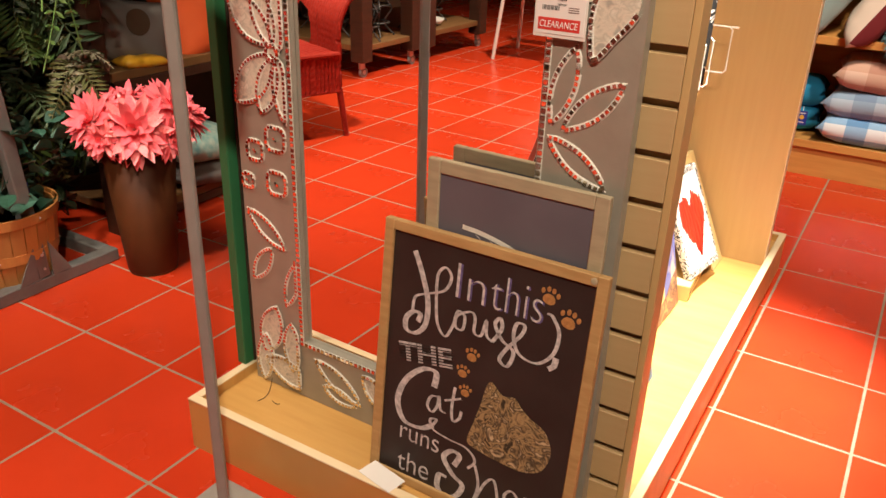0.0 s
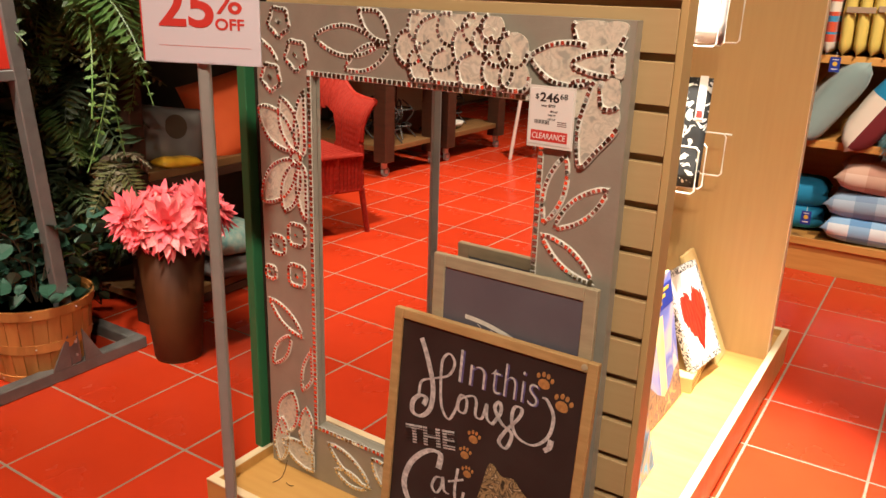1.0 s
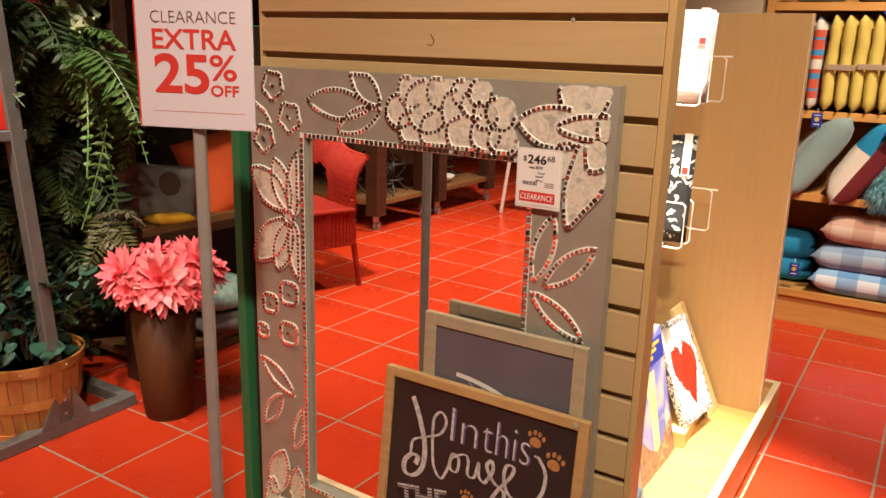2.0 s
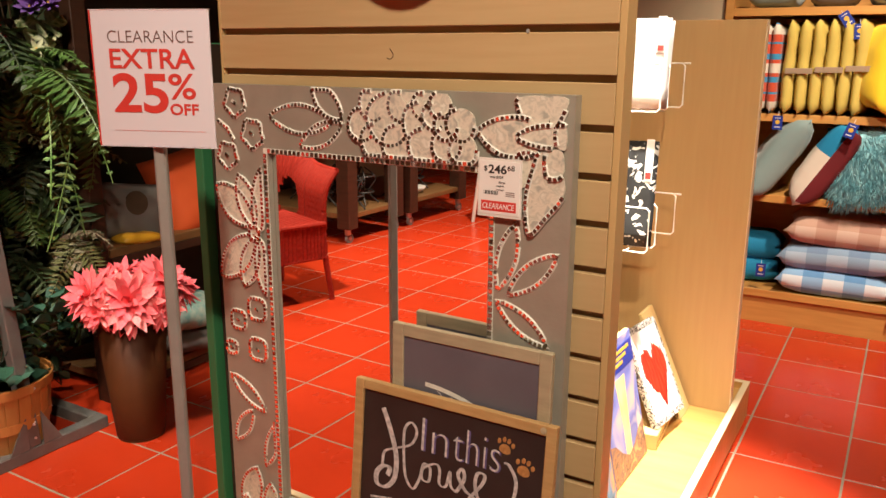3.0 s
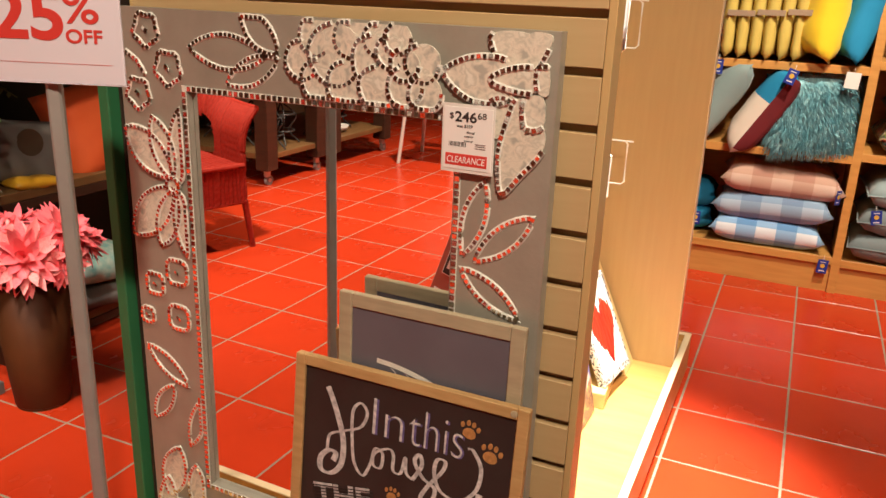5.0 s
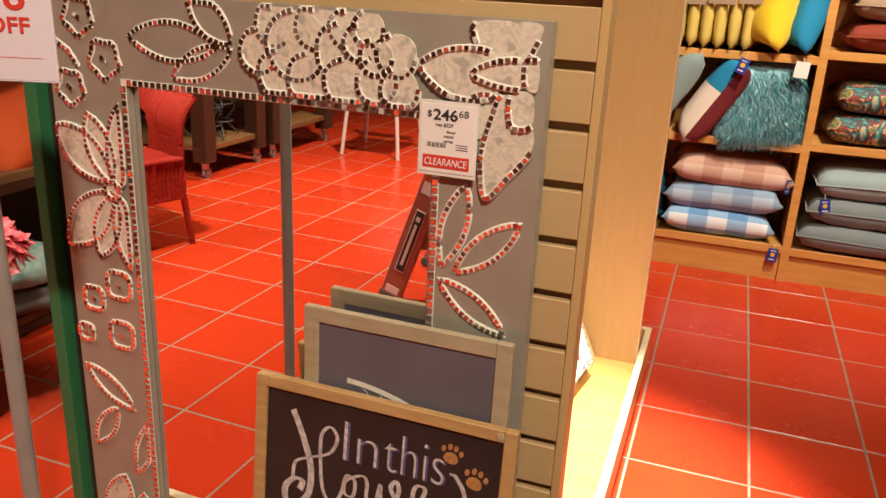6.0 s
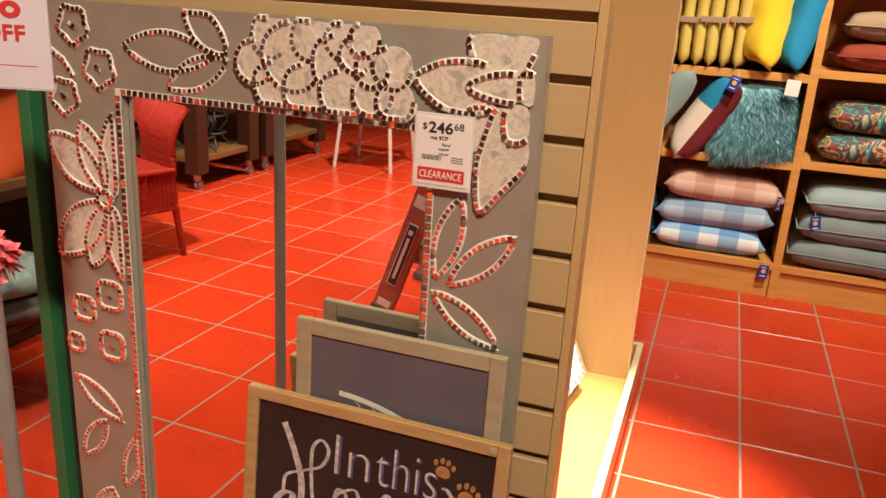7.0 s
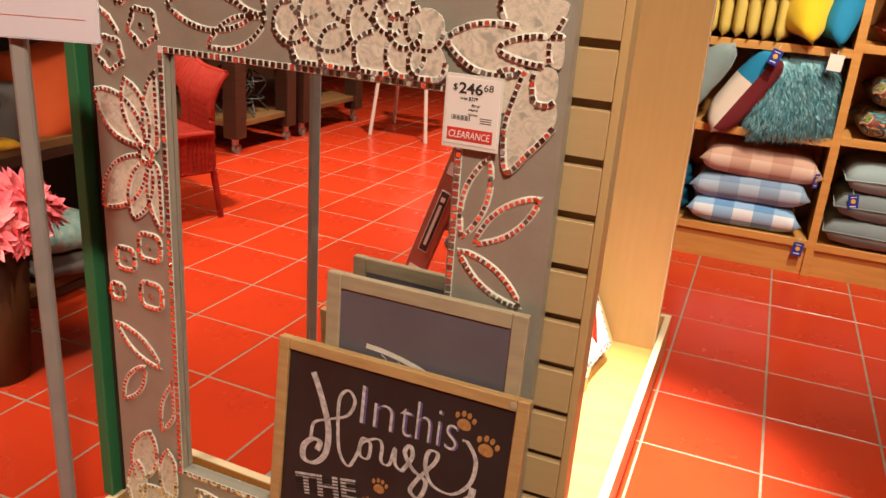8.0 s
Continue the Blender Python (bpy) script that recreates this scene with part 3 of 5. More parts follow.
for c, r in (((-0.804, 0.700), 0.026), ((-0.847, 0.667), 0.022), ((-0.866, 0.598), 0.016), ((-0.806, 0.607), 0.026)):
    b = motif("blossom", ring(c, r, 0.09, 20, 4, 0.8), False, gap=0.0088, size=0.0066)
    x, z = local(c)
    part("blossom_centre", chips([(x - 0.005, z + 0.003), (x + 0.005, z - 0.004)], 0.006, 0.005, -0.002, False, 12), MIRTILE, b)
leaf((-0.872, 0.533), (-0.797, 0.463), 0.036)
leaf((-0.868, 0.372), (-0.826, 0.456), 0.036)
leaf((-0.800, 0.330), (-0.770, 0.445), 0.034)
leaf((-0.850, 0.195), (-0.822, 0.318), 0.060, True, 0.0, 0.75, "petal")
leaf((-0.858, 0.118), (-0.848, 0.240), 0.044, True, 0.0008, 0.7, "petal")
leaf((-0.850, 0.180), (-0.750, 0.140), 0.060, True, 0.0012, 0.7, "petal")
leaf((-0.790, 0.170), (-0.790, 0.290), 0.044, True, 0.0018, 0.7, "petal")
leaf((-0.735, 0.220), (-0.610, 0.150), 0.044)
leaf((-0.715, 0.160), (-0.625, 0.140), 0.032)
leaf((-0.600, 0.230), (-0.520, 0.160), 0.050, True, 0.0, 0.7, "petal")
leaf((-0.560, 0.160), (-0.470, 0.220), 0.044)
leaf((-0.440, 0.150), (-0.350, 0.210), 0.050, True, 0.0, 0.7, "petal")
leaf((-0.330, 0.220), (-0.250, 0.150), 0.044)

# price card in a clear sleeve, hooked on the frame
card = thing("price_card", "white price card with red clearance strip in clear sleeve", "price tag", (-0.2275, -0.9625, 0.966), (0, 0, -1.0))
card.scale = (1.03, 1, 0.877)
part("card", box(-0.037, 0.037, -0.0008, 0.0, 0.0, 0.103, 0.0003), PAPER, card)
part("sleeve", box(-0.040, 0.040, 0.0002, 0.0010, -0.006, 0.108, 0.0003), WHITEMETAL, card, "clear plastic sleeve")
writing("dollar", "$", DARKINK, card, -0.028, 0.082, 0.006, 0.011, -0.0010)
writing("price", "246", DARKINK, card, -0.020, 0.079, 0.033, 0.017, -0.0010, bold=0.02)
writing("cents", "68", DARKINK, card, 0.0145, 0.086, 0.013, 0.010, -0.0010)
writing("old_price", "was $329", DARKINK, card, -0.017, 0.069, 0.024, 0.006, -0.0010)
for i, s in enumerate(("floral", "capiz", "mirror")):
    writing("item_name", s, DARKINK, card, -0.001 - 0.004 * (i > 0), 0.0605 - 0.0072 * i, 0.012 + 0.002 * (i > 0), 0.0042, -0.0010, slant=0.2)
for i in range(14):
    part("barcode_bar", box(-0.028 + i * 0.0019, -0.028 + i * 0.0019 + (0.0012 if i % 3 else 0.0006), -0.0012, -0.0008, 0.038, 0.0455, 0), DARKINK, card)
for i in range(3):
    part("fine_print", box(0.012, 0.028, -0.0012, -0.0008, 0.0365 + i * 0.0035, 0.0378 + i * 0.0035, 0), GREYINK, card)
strip = part("clearance_strip", box(-0.033, 0.031, -0.0013, -0.0008, 0.006, 0.026, 0.0002), REDINK, card)
writing("clearance", "CLEARANCE", PAPER, card, -0.030, 0.0105, 0.058, 0.011, -0.0015, slant=0.12)


# ---- boards that lean against the mirror ----
def framed_board(name, label, place, turn, w, h, t, face, wood, bar=0.02, recess=0.006):
    th = thing(name, label, "chalkboard", place, turn)
    for a in ((0, bar, 0, h), (w - bar, w, 0, h)):
        part("frame_stile", box(a[0], a[1], 0, t, a[2], a[3], 0.0015), wood, th)
    for a in ((bar, w - bar, 0, bar), (bar, w - bar, h - bar, h)):
        part("frame_rail", box(a[0], a[1], 0.0004, t, a[2], a[3], 0.0015), wood, th)
    part("panel", box(bar - 0.002, w - bar + 0.002, recess, t - 0.002, bar - 0.002, h - bar + 0.002, 0), face, th)
    return th


BH = 0.524
board = framed_board("chalkboard_sign", "black chalkboard sign in an oak frame with white chalk lettering", (-0.506, -1.056, 0.1045), (-6.0, 0, -0.6), 0.416, BH, 0.015, BOARD, OAK, 0.019)
part("knot", lathe([(0.006, 0), (0.005, 0.0008)], 10), GREYWOOD, board).matrix_local = pose(0.392, -0.0001, BH - 0.010, 90)
LETTERS = [
    ("H1", [(0.064, -0.048), (0.081, -0.084), (0.098, -0.134), (0.097, -0.179), (0.079, -0.202), (0.058, -0.201), (0.056, -0.179), (0.071, -0.162), (0.085, -0.164), (0.081, -0.179)]),
    ("H2", [(0.068, -0.160), (0.072, -0.133), (0.097, -0.120), (0.130, -0.104), (0.141, -0.077), (0.128, -0.062), (0.114, -0.080), (0.115, -0.128), (0.122, -0.171), (0.140, -0.189), (0.154, -0.160)]),
    ("ou", [(0.154, -0.160), (0.160, -0.134), (0.174, -0.140), (0.172, -0.165), (0.158, -0.164), (0.159, -0.143), (0.184, -0.128), (0.194, -0.136), (0.195, -0.163), (0.209, -0.164), (0.216, -0.134), (0.219, -0.160), (0.231, -0.169)]),
    ("s", [(0.231, -0.169), (0.246, -0.140), (0.241, -0.122), (0.233, -0.136), (0.249, -0.160), (0.272, -0.174), (0.264, -0.204), (0.248, -0.196), (0.261, -0.169)]),
    ("e", [(0.261, -0.169), (0.283, -0.138), (0.286, -0.121), (0.272, -0.122), (0.269, -0.148), (0.283, -0.175), (0.316, -0.180), (0.342, -0.154), (0.347, -0.116), (0.332, -0.090), (0.322, -0.088)]),
    ("comma", [(0.348, -0.159), (0.346, -0.174), (0.337, -0.183)]),
    ("C", [(0.127, -0.296), (0.128, -0.266), (0.100, -0.268), (0.066, -0.302), (0.051, -0.350), (0.068, -0.388), (0.106, -0.390), (0.132, -0.373)]),
    ("tail", [(0.132, -0.373), (0.138, -0.359), (0.125, -0.364), (0.133, -0.382), (0.168, -0.389), (0.205, -0.392), (0.225, -0.411), (0.212, -0.432)]),
    ("a", [(0.138, -0.312), (0.123, -0.316), (0.116, -0.337), (0.127, -0.347), (0.137, -0.331), (0.139, -0.310), (0.144, -0.335), (0.156, -0.339)]),
    ("t", [(0.170, -0.280), (0.167, -0.323), (0.172, -0.348), (0.184, -0.339), (0.187, -0.323)]),
    ("tbar", [(0.151, -0.314), (0.184, -0.298)]),
    ("S", [(0.184, -0.439), (0.193, -0.415), (0.177, -0.410), (0.161, -0.430), (0.182, -0.458), (0.205, -0.473), (0.193, -0.502), (0.169, -0.510), (0.153, -0.498), (0.155, -0.471), (0.171, -0.470)]),
    ("h", [(0.226, -0.419), (0.237, -0.458), (0.228, -0.507), (0.248, -0.451), (0.267, -0.434), (0.281, -0.481)]),
    ("o", [(0.300, -0.475), (0.290, -0.455), (0.303, -0.440), (0.318, -0.455), (0.312, -0.480), (0.300, -0.475)]),
    ("w", [(0.330, -0.440), (0.337, -0.480), (0.350, -0.450), (0.362, -0.478), (0.372, -0.440), (0.366, -0.428), (0.378, -0.425), (0.380, -0.436)]),
]
for name, pts in LETTERS:
    wide = {"H1": 0.011, "C": 0.013, "S": 0.012, "e": 0.007, "s": 0.0075, "comma": 0.011}.get(name, 0.006)
    part("chalk_letter", stroke([(x, BH + z) for x, z in pts], wide, 0.0058), CHALK, board, "white chalk script letter")
for words, x, z, w, h, sl in (("In", 0.152, -0.109, 0.055, 0.062, 0.0), ("this", 0.219, -0.109, 0.094, 0.062, 0.0)):
    writing("chalk_word", words, CHALK, board, x, BH + z, w, h, 0.0056, bold=-0.022)
    writing("chalk_shadow", words, LILAC, board, x + 0.003, BH + z - 0.001, w, h, 0.0059, bold=-0.018)
writing("chalk_word", "THE", CHALK, board, 0.050, BH - 0.266, 0.112, 0.037, 0.0056, bold=0.03, turn=10)
for k in range(6):
    part("hatch", box(0.0, 0.118, -0.0016, -0.0010, 0.0035 + 0.0056 * k, 0.0052 + 0.0056 * k, 0), BOARD, board).matrix_local = pose(0.049, 0.0056, BH - 0.266, 0, -10, 0)
writing("chalk_word", "runs", CHALK, board, 0.062, BH - 0.428, 0.086, 0.026, 0.0056, bold=-0.01)
writing("chalk_word", "the", CHALK, board, 0.061, BH - 0.497, 0.070, 0.042, 0.0056, bold=-0.01)


def paw(x, z, s, turn):
    bm = flat_shape([(0.9 * s * math.cos(a), -0.35 * s + 0.75 * s * math.sin(a) * (1.15 if math.sin(a) > 0 else 0.8)) for a in [6.2832 * i / 12 for i in range(12)]], 0, 0.0006)
    for k in (-1.5, -0.5, 0.5, 1.5):
        cx, cz = 0.72 * s * k, (1.15 - 0.22 * k * k) * s
        flat_shape([(cx + 0.28 * s * math.cos(a), cz + 0.4 * s * math.sin(a)) for a in [6.2832 * i / 8 for i in range(8)]], 0, 0.0006, bm)
    part("paw_print", bm, ORANGECHALK, board, "orange chalk paw print").matrix_local = pose(x, 0.0058, BH + z, 0, turn, 0)


for a in ((0.322, -0.060, 0.0125, 8), (0.360, -0.090, 0.0135, 12), (0.196, -0.209, 0.0105, 6), (0.181, -0.246, 0.010, 4), (0.190, -0.282, 0.0095, 0)):
    paw(*a)
# a plain curled shape in striped chalk
shape = [(0.235 + 0.0, -0.245), (0.262, -0.262), (0.285, -0.258), (0.300, -0.272), (0.318, -0.285), (0.348, -0.300), (0.364, -0.335), (0.352, -0.375), (0.320, -0.392), (0.280, -0.393), (0.235, -0.388), (0.205, -0.378), (0.212, -0.340), (0.222, -0.300)]
part("drawn_shape", flat_shape([(p.x, p.z) for p in smooth_line([(x, 0, BH + z) for x, z in shape], 4, True)], 0.0058, 0.0006), FURCHALK, board, "brown striped chalk shape")

GH = 0.641
slate_board = framed_board("framed_chalkboard", "grey chalkboard in a weathered wooden frame with a chalk arc", (-0.433, -1.001, 0.1035), (-1.75, 0, -0.3), 0.3215, GH, 0.0125, SLATE, GREYWOOD, 0.024, 0.004)
part("chalk_arc", stroke([(0.072, GH - 0.108), (0.105, GH - 0.111), (0.140, GH - 0.118), (0.170, GH - 0.127), (0.196, GH - 0.139)], 0.0085, 0.0038, taper=False), PLASTER, slate_board, "thick white chalk arc")
for x, z in ((0.098, 0.116), (0.126, 0.121)):
    part("chalk_tick", stroke([(x, GH - z), (x + 0.008, GH - z - 0.006), (x + 0.008, GH - z - 0.012)], 0.0025, 0.0038), CHALK, slate_board)
slip = thing("paper_slip", "small white paper slip on the plinth rim", "paper", (-0.455, -1.085, 0.1295), (0, 0, -12))
part("sheet", box(-0.042, 0.042, -0.022, 0.022, 0, 0.0012, 0.0003), PAPER, slip)

thread = thing("loose_wire", "thin loose wire end lying on the plinth below the mirror", "wire", (-0.845, -0.965, 0.104))
part("strand", tube(smooth_line([(0, 0.006, 0.03), (0.004, -0.01, 0.006), (0.008, -0.03, 0.001), (0.004, -0.048, 0.001)], 5), 0.0009, 5), TWIG, thread)
part("strand", tube(smooth_line([(0.03, -0.03, 0.001), (0.045, -0.035, 0.002), (0.052, -0.030, 0.001)], 5), 0.0008, 5), TWIG, thread)

# green board by the mirror's edge, its shaded side a dark strip
gb = thing("green_board", "green painted board standing on the plinth rim beside the slatwall", "board", (-0.944, -0.875, 0.1292), (0, 0, -2))
part("panel", box(-0.014, 0.011, -0.075, -0.002, 0, 1.119, 0.002), GREEN, gb)
# black strip put on for the shade of this side, no real batten
part("shaded_side", box(0.0112, 0.016, -0.050, -0.004, 0.002, 1.117, 0.001), BLACKWOOD, gb)

MAUVE = mat("mauve_glaze", (0.24, 0.12, 0.13), 0.35, (0.18, 0.09, 0.10), 9, 0.6)
# round mauve thing on the slatwall above, out of view, there for its shadow
hang = thing("hanging_bowl", "mauve round bowl hung on the slatwall", "bowl", (-0.40, -0.9155, 1.468))
part("bowl", lathe([(0.012, 0.0), (0.07, 0.012), (0.105, 0.045), (0.115, 0.075), (0.108, 0.075), (0.09, 0.04), (0.01, 0.008)], 28), MAUVE, hang, smooth=True).matrix_local = pose(0, 0, 0.02, 90)


# ---- bay of the gondola: wire racks and canvases ----
def wire_rack(place, w, d, h):
    th = thing("wire_rack", "white wire basket hung on the spine of the fixture", "wire rack", place, group="wire racks")
    r = 0.0028
    for y in (0.0, 0.075, w):
        part("wire_loop", tube([(0.002, y, 0.0), (d - 0.008, y, 0.0), (d, y, 0.008), (d, y, h - 0.008), (d - 0.008, y, h), (0.002, y, h)], r, 6, None, True), WIRE, th)
    part("front_lip", rod((d - 0.004, w, h), (d + 0.016, w, h), r, n=6), WIRE, th)
    for z in (0.0, h):
        part("back_rail", rod((0.002, 0.0, z), (0.002, w, z), r, n=6), WIRE, th)
    for k in (1, 2):
        part("floor_wire", rod((d * k / 3, 0.0, 0.0), (d * k / 3, 0.075, 0.0), r * 0.8, n=6), WIRE, th)
    return th


wire_rack((-0.4245, 0.03, 1.078), 0.245, 0.186, 0.128)
wire_rack((-0.4245, 0.00, 0.690), 0.281, 0.186, 0.127)
PRINTW = blotched("black_white_print", [(0.75, 0.72, 0.66), (0.75, 0.72, 0.66), (0.02, 0.02, 0.02), (0.02, 0.02, 0.02)], 30, 0.7, 1.0, [0.3, 0.42, 0.44, 0.8])
PRINTF = blotched("flower_print", [(0.75, 0.70, 0.62), (0.75, 0.70, 0.62), (0.45, 0.08, 0.03), (0.20, 0.25, 0.05)], 35, 0.7, 1.0)


def folded_bag(label, place, turn, w, h, t, m):
    th = thing("folded_textile", label, "textile", place, turn)
    part("body", pillow_mesh(w, h, t, 0.25, 0.0, 8, random.Random(int(1000 * place[2])), 0.002), m, th, smooth=True)
    strip = part("paper_band", box(w * 0.28, w * 0.42, h * 0.12, h * 0.5 + 0.004, t / 2, t / 2 + 0.002, 0.0004), PAPER, th)
    part("band_print", box(w * 0.30, w * 0.40, h * 0.14, h * 0.20, t / 2 + 0.002, t / 2 + 0.003, 0), REDINK, strip)
    return th


folded_bag("white folded textile in a wire basket", (-0.318, 0.075, 1.205), (84, 0, 8), 0.165, 0.245, 0.016, PAPER)
folded_bag("white folded textile in a wire basket", (-0.318, 0.110, 1.203), (80, 0, 4), 0.160, 0.240, 0.016, PAPER)
folded_bag("black and white printed towel in a wire basket", (-0.322, 0.060, 0.845), (78, 0, 10), 0.155, 0.300, 0.016, PRINTW)
folded_bag("flower printed towel in a wire basket", (-0.372, 0.030, 0.835), (82, 0, 6), 0.085, 0.280, 0.014, PRINTF)

SUNSET = blotched("sunset_painting", [(0.55, 0.42, 0.36), (0.22, 0.24, 0.52), (0.12, 0.14, 0.42), (0.60, 0.50, 0.45)], 6.5, 0.5, 1.0)
ROCKS = blotched("painted_rocks", [(0.10, 0.05, 0.045), (0.36, 0.17, 0.08), (0.16, 0.09, 0.09), (0.55, 0.30, 0.12)], 22, 0.5, 2.0)
BLUEPIC = blotched("blue_painting", [(0.03, 0.035, 0.05), (0.05, 0.18, 0.33), (0.55, 0.26, 0.10), (0.06, 0.28, 0.46)], 7, 0.45, 2.0)
HEARTRED = mat("thick_red_paint", (0.72, 0.035, 0.015), 0.35, (0.50, 0.015, 0.01), 40, 0.8, 0.8, 60, stretch=(1, 1, 0.3))
WHITEPAINT = mat("white_paint_ground", (0.84, 0.80, 0.72), 0.6, (0.7, 0.66, 0.6), 20, 0.6, 0.3, 80)
BLACKSMEAR = blotched("black_smeared_edge", [(0.02, 0.02, 0.02), (0.06, 0.05, 0.05), (0.7, 0.66, 0.6), (0.75, 0.7, 0.64)], 40, 0.6, 4.0)


def canvas(name, label, place, turn, w, h, t, face, side):
    """A stretched canvas: local x along its width, standing on z = 0, its face to -y."""
    th = thing(name, label, "canvas", place, turn)
    part("stretcher", box(0, w, 0, t, 0, h, 0.002), side, th)
    part("painted_face", box(0.001, w - 0.001, -0.0012, 0.0, 0.001, h - 0.001, 0.0005), face, th)
    return th


canvas("canvas_picture", "blue and orange painted canvas leaning on the fixture spine", (-0.120, -0.855, 0.104), (-14, 0, 92), 0.435, 0.40, 0.018, BLUEPIC, KRAFT)
land = canvas("canvas_picture", "sunset landscape canvas with a navy title banner", (-0.197, -0.284, 0.104), (-12, 0, 89), 0.265, 0.375, 0.016, SUNSET, KRAFT)
part("banner", box(0.002, 0.263, -0.0022, -0.0012, 0.285, 0.350, 0.0004), NAVY, land)
for k in range(3):
    part("banner_print", box(0.10, 0.235 - 0.03 * k, -0.0030, -0.0022, 0.332 - 0.016 * k, 0.341 - 0.016 * k, 0), GOLD, land)
part("banner_seal", flat_shape([(0.065 + 0.016 * math.cos(6.2832 * i / 14), 0.315 + 0.016 * math.sin(6.2832 * i / 14)) for i in range(14)], -0.0022, 0.0008), GOLD, land)
part("sun_glow", flat_shape([(0.11, 0.02), (0.155, 0.02), (0.165, 0.16), (0.175, 0.27), (0.10, 0.27), (0.115, 0.15)], -0.0012, 0.0005), mat("pale_yellow_paint", (0.86, 0.66, 0.32), 0.5, (0.80, 0.45, 0.16), 14, 0.8), land, "pale yellow painted light")
part("rock_band", flat_shape([(0.003, 0.003), (0.262, 0.003), (0.262, 0.105), (0.215, 0.09), (0.18, 0.065), (0.13, 0.05), (0.08, 0.075), (0.04, 0.11), (0.003, 0.12)], -0.0018, 0.0006), ROCKS, land, "brown painted rocks")
low_box = thing("kraft_box", "flat kraft cardboard box lying under the heart canvas", "box", (-0.255, 0.108, 0.1035), (0, 0, 4))
part("carton", box(-0.078, 0.078, -0.115, 0.115, 0, 0.048, 0.002), KRAFT, low_box)
part("lid_seam", box(0.0782, 0.0788, -0.110, 0.110, 0.024, 0.0255, 0), TWIG, low_box)
heart = canvas("heart_canvas", "white canvas with a thick red painted heart and black smeared edge", (-0.178, 0.032, 0.155), (-24, 0, 82), 0.200, 0.300, 0.020, WHITEPAINT, BLACKSMEAR)
for a in ((0.001, 0.199, 0.001, 0.018), (0.001, 0.199, 0.284, 0.299), (0.001, 0.010, 0.019, 0.283), (0.190, 0.199, 0.019, 0.283)):
    part("smeared_edge", box(a[0], a[1], -0.0020, -0.0012, a[2], a[3], 0.0003), BLACKSMEAR, heart)
hp = [(0.100 + 0.0046 * 16 * math.sin(t) ** 3, 0.150 + 0.0068 * (13 * math.cos(t) - 5 * math.cos(2 * t) - 2 * math.cos(3 * t) - math.cos(4 * t)) * 0.9) for t in [6.2832 * i / 90 for i in range(90)]]
hp = [(x + 0.008 * noise.noise(Vector((x * 90, z * 160, 0))), z + 0.026 * noise.noise(Vector((x * 260, z * 60, 3)))) for x, z in hp]
part("red_heart", flat_shape(hp, -0.0012, 0.003), HEARTRED, heart, "thick red paint heart")
for place, turn, w, h in (((-0.160, 0.242, 0.104), (-24, 0, 90), 0.112, 0.36), ((-0.330, 0.02, 0.104), (-8, 0, 88), 0.17, 0.42)):
    canvas("plain_canvas", "bare kraft backed canvas leaning on the fixture spine", place, turn, w, h, 0.014, KRAFT, KRAFT)


# ---- clearance sign on a post ----
stand = thing("sign_stand", "grey steel floor stand with a clearance sign", "sign", (-0.697, -1.260, 0.0), (0, 0, 0))
part("base_plate", box(-0.120, 0.120, -0.107, 0.107, 0.0, 0.006, 0.002), STEEL, stand)
part("post", box(-0.0095, 0.0095, -0.0095, 0.0095, 0.006, 1.12, 0.003), STEEL, stand).rotation_euler = (0, 0, radians(37))
SW, SH = 0.199, 0.211
sg = part("sign_panel", box(-SW / 2, SW / 2, -0.002, 0.002, 0, SH, 0.001), PINKPAPER, stand, "white clearance sign in a clear sleeve with red letters")
sg.matrix_local = pose(0, 0, 1.0815, 0, 0, 20) @ pose(0.007, -0.016, 0)
for a in ((-SW / 2 - 0.002, SW / 2 + 0.002, SH, SH + 0.001), (-SW / 2 - 0.002, SW / 2 + 0.002, -0.001, 0)):
    part("sleeve_edge", box(a[0], a[1], -0.003, 0.003, a[2], a[3], 0.0005), PINKPAPER, sg)
part("sleeve_edge", box(-SW / 2 - 0.0018, -SW / 2, -0.003, 0.003, 0, SH, 0.0005), REDINK, sg)
writing("sign_word", "CLEARANCE", GREYINK, sg, -0.072, 0.162, 0.1445, 0.018, -0.0024, bold=-0.016)
writing("sign_word", "EXTRA", REDINK, sg, -0.071, 0.1225, 0.1435, 0.0302, -0.0024, bold=0.014)
writing("sign_word", "25", REDINK, sg, -0.070, 0.0535, 0.0945, 0.0618, -0.0024, bold=0.022)
writing("sign_word", "%", REDINK, sg, 0.0263, 0.0756, 0.0454, 0.0395, -0.0024, bold=0.01)
writing("sign_word", "OFF", REDINK, sg, 0.0265, 0.0512, 0.048, 0.0174, -0.0024, bold=0.02)
part("fine_print", box(-0.073, 0.084, -0.0026, -0.002, 0.0250, 0.0254, 0), REDINK, sg)


# ---- dahlias in a tall vase ----
vase = thing("flower_vase", "tall tapered brown enamel floor vase", "vase", (-1.725, -0.56, 0.0))
part("body", lathe([(0.074, 0.006), (0.077, 0.010), (0.108, 0.40), (0.103, 0.40), (0.094, 0.34), (0.066, 0.016)], 40), VASE, vase, smooth=True)
part("rim", lathe([(0.108, 0.4005), (0.113, 0.406), (0.113, 0.413), (0.108, 0.416), (0.103, 0.412), (0.103, 0.4005)], 40), VASE, vase, smooth=True)
part("foot_ring", lathe([(0.072, 0.0), (0.0745, 0.0), (0.0745, 0.0058), (0.066, 0.0058)], 40), VASE, vase)


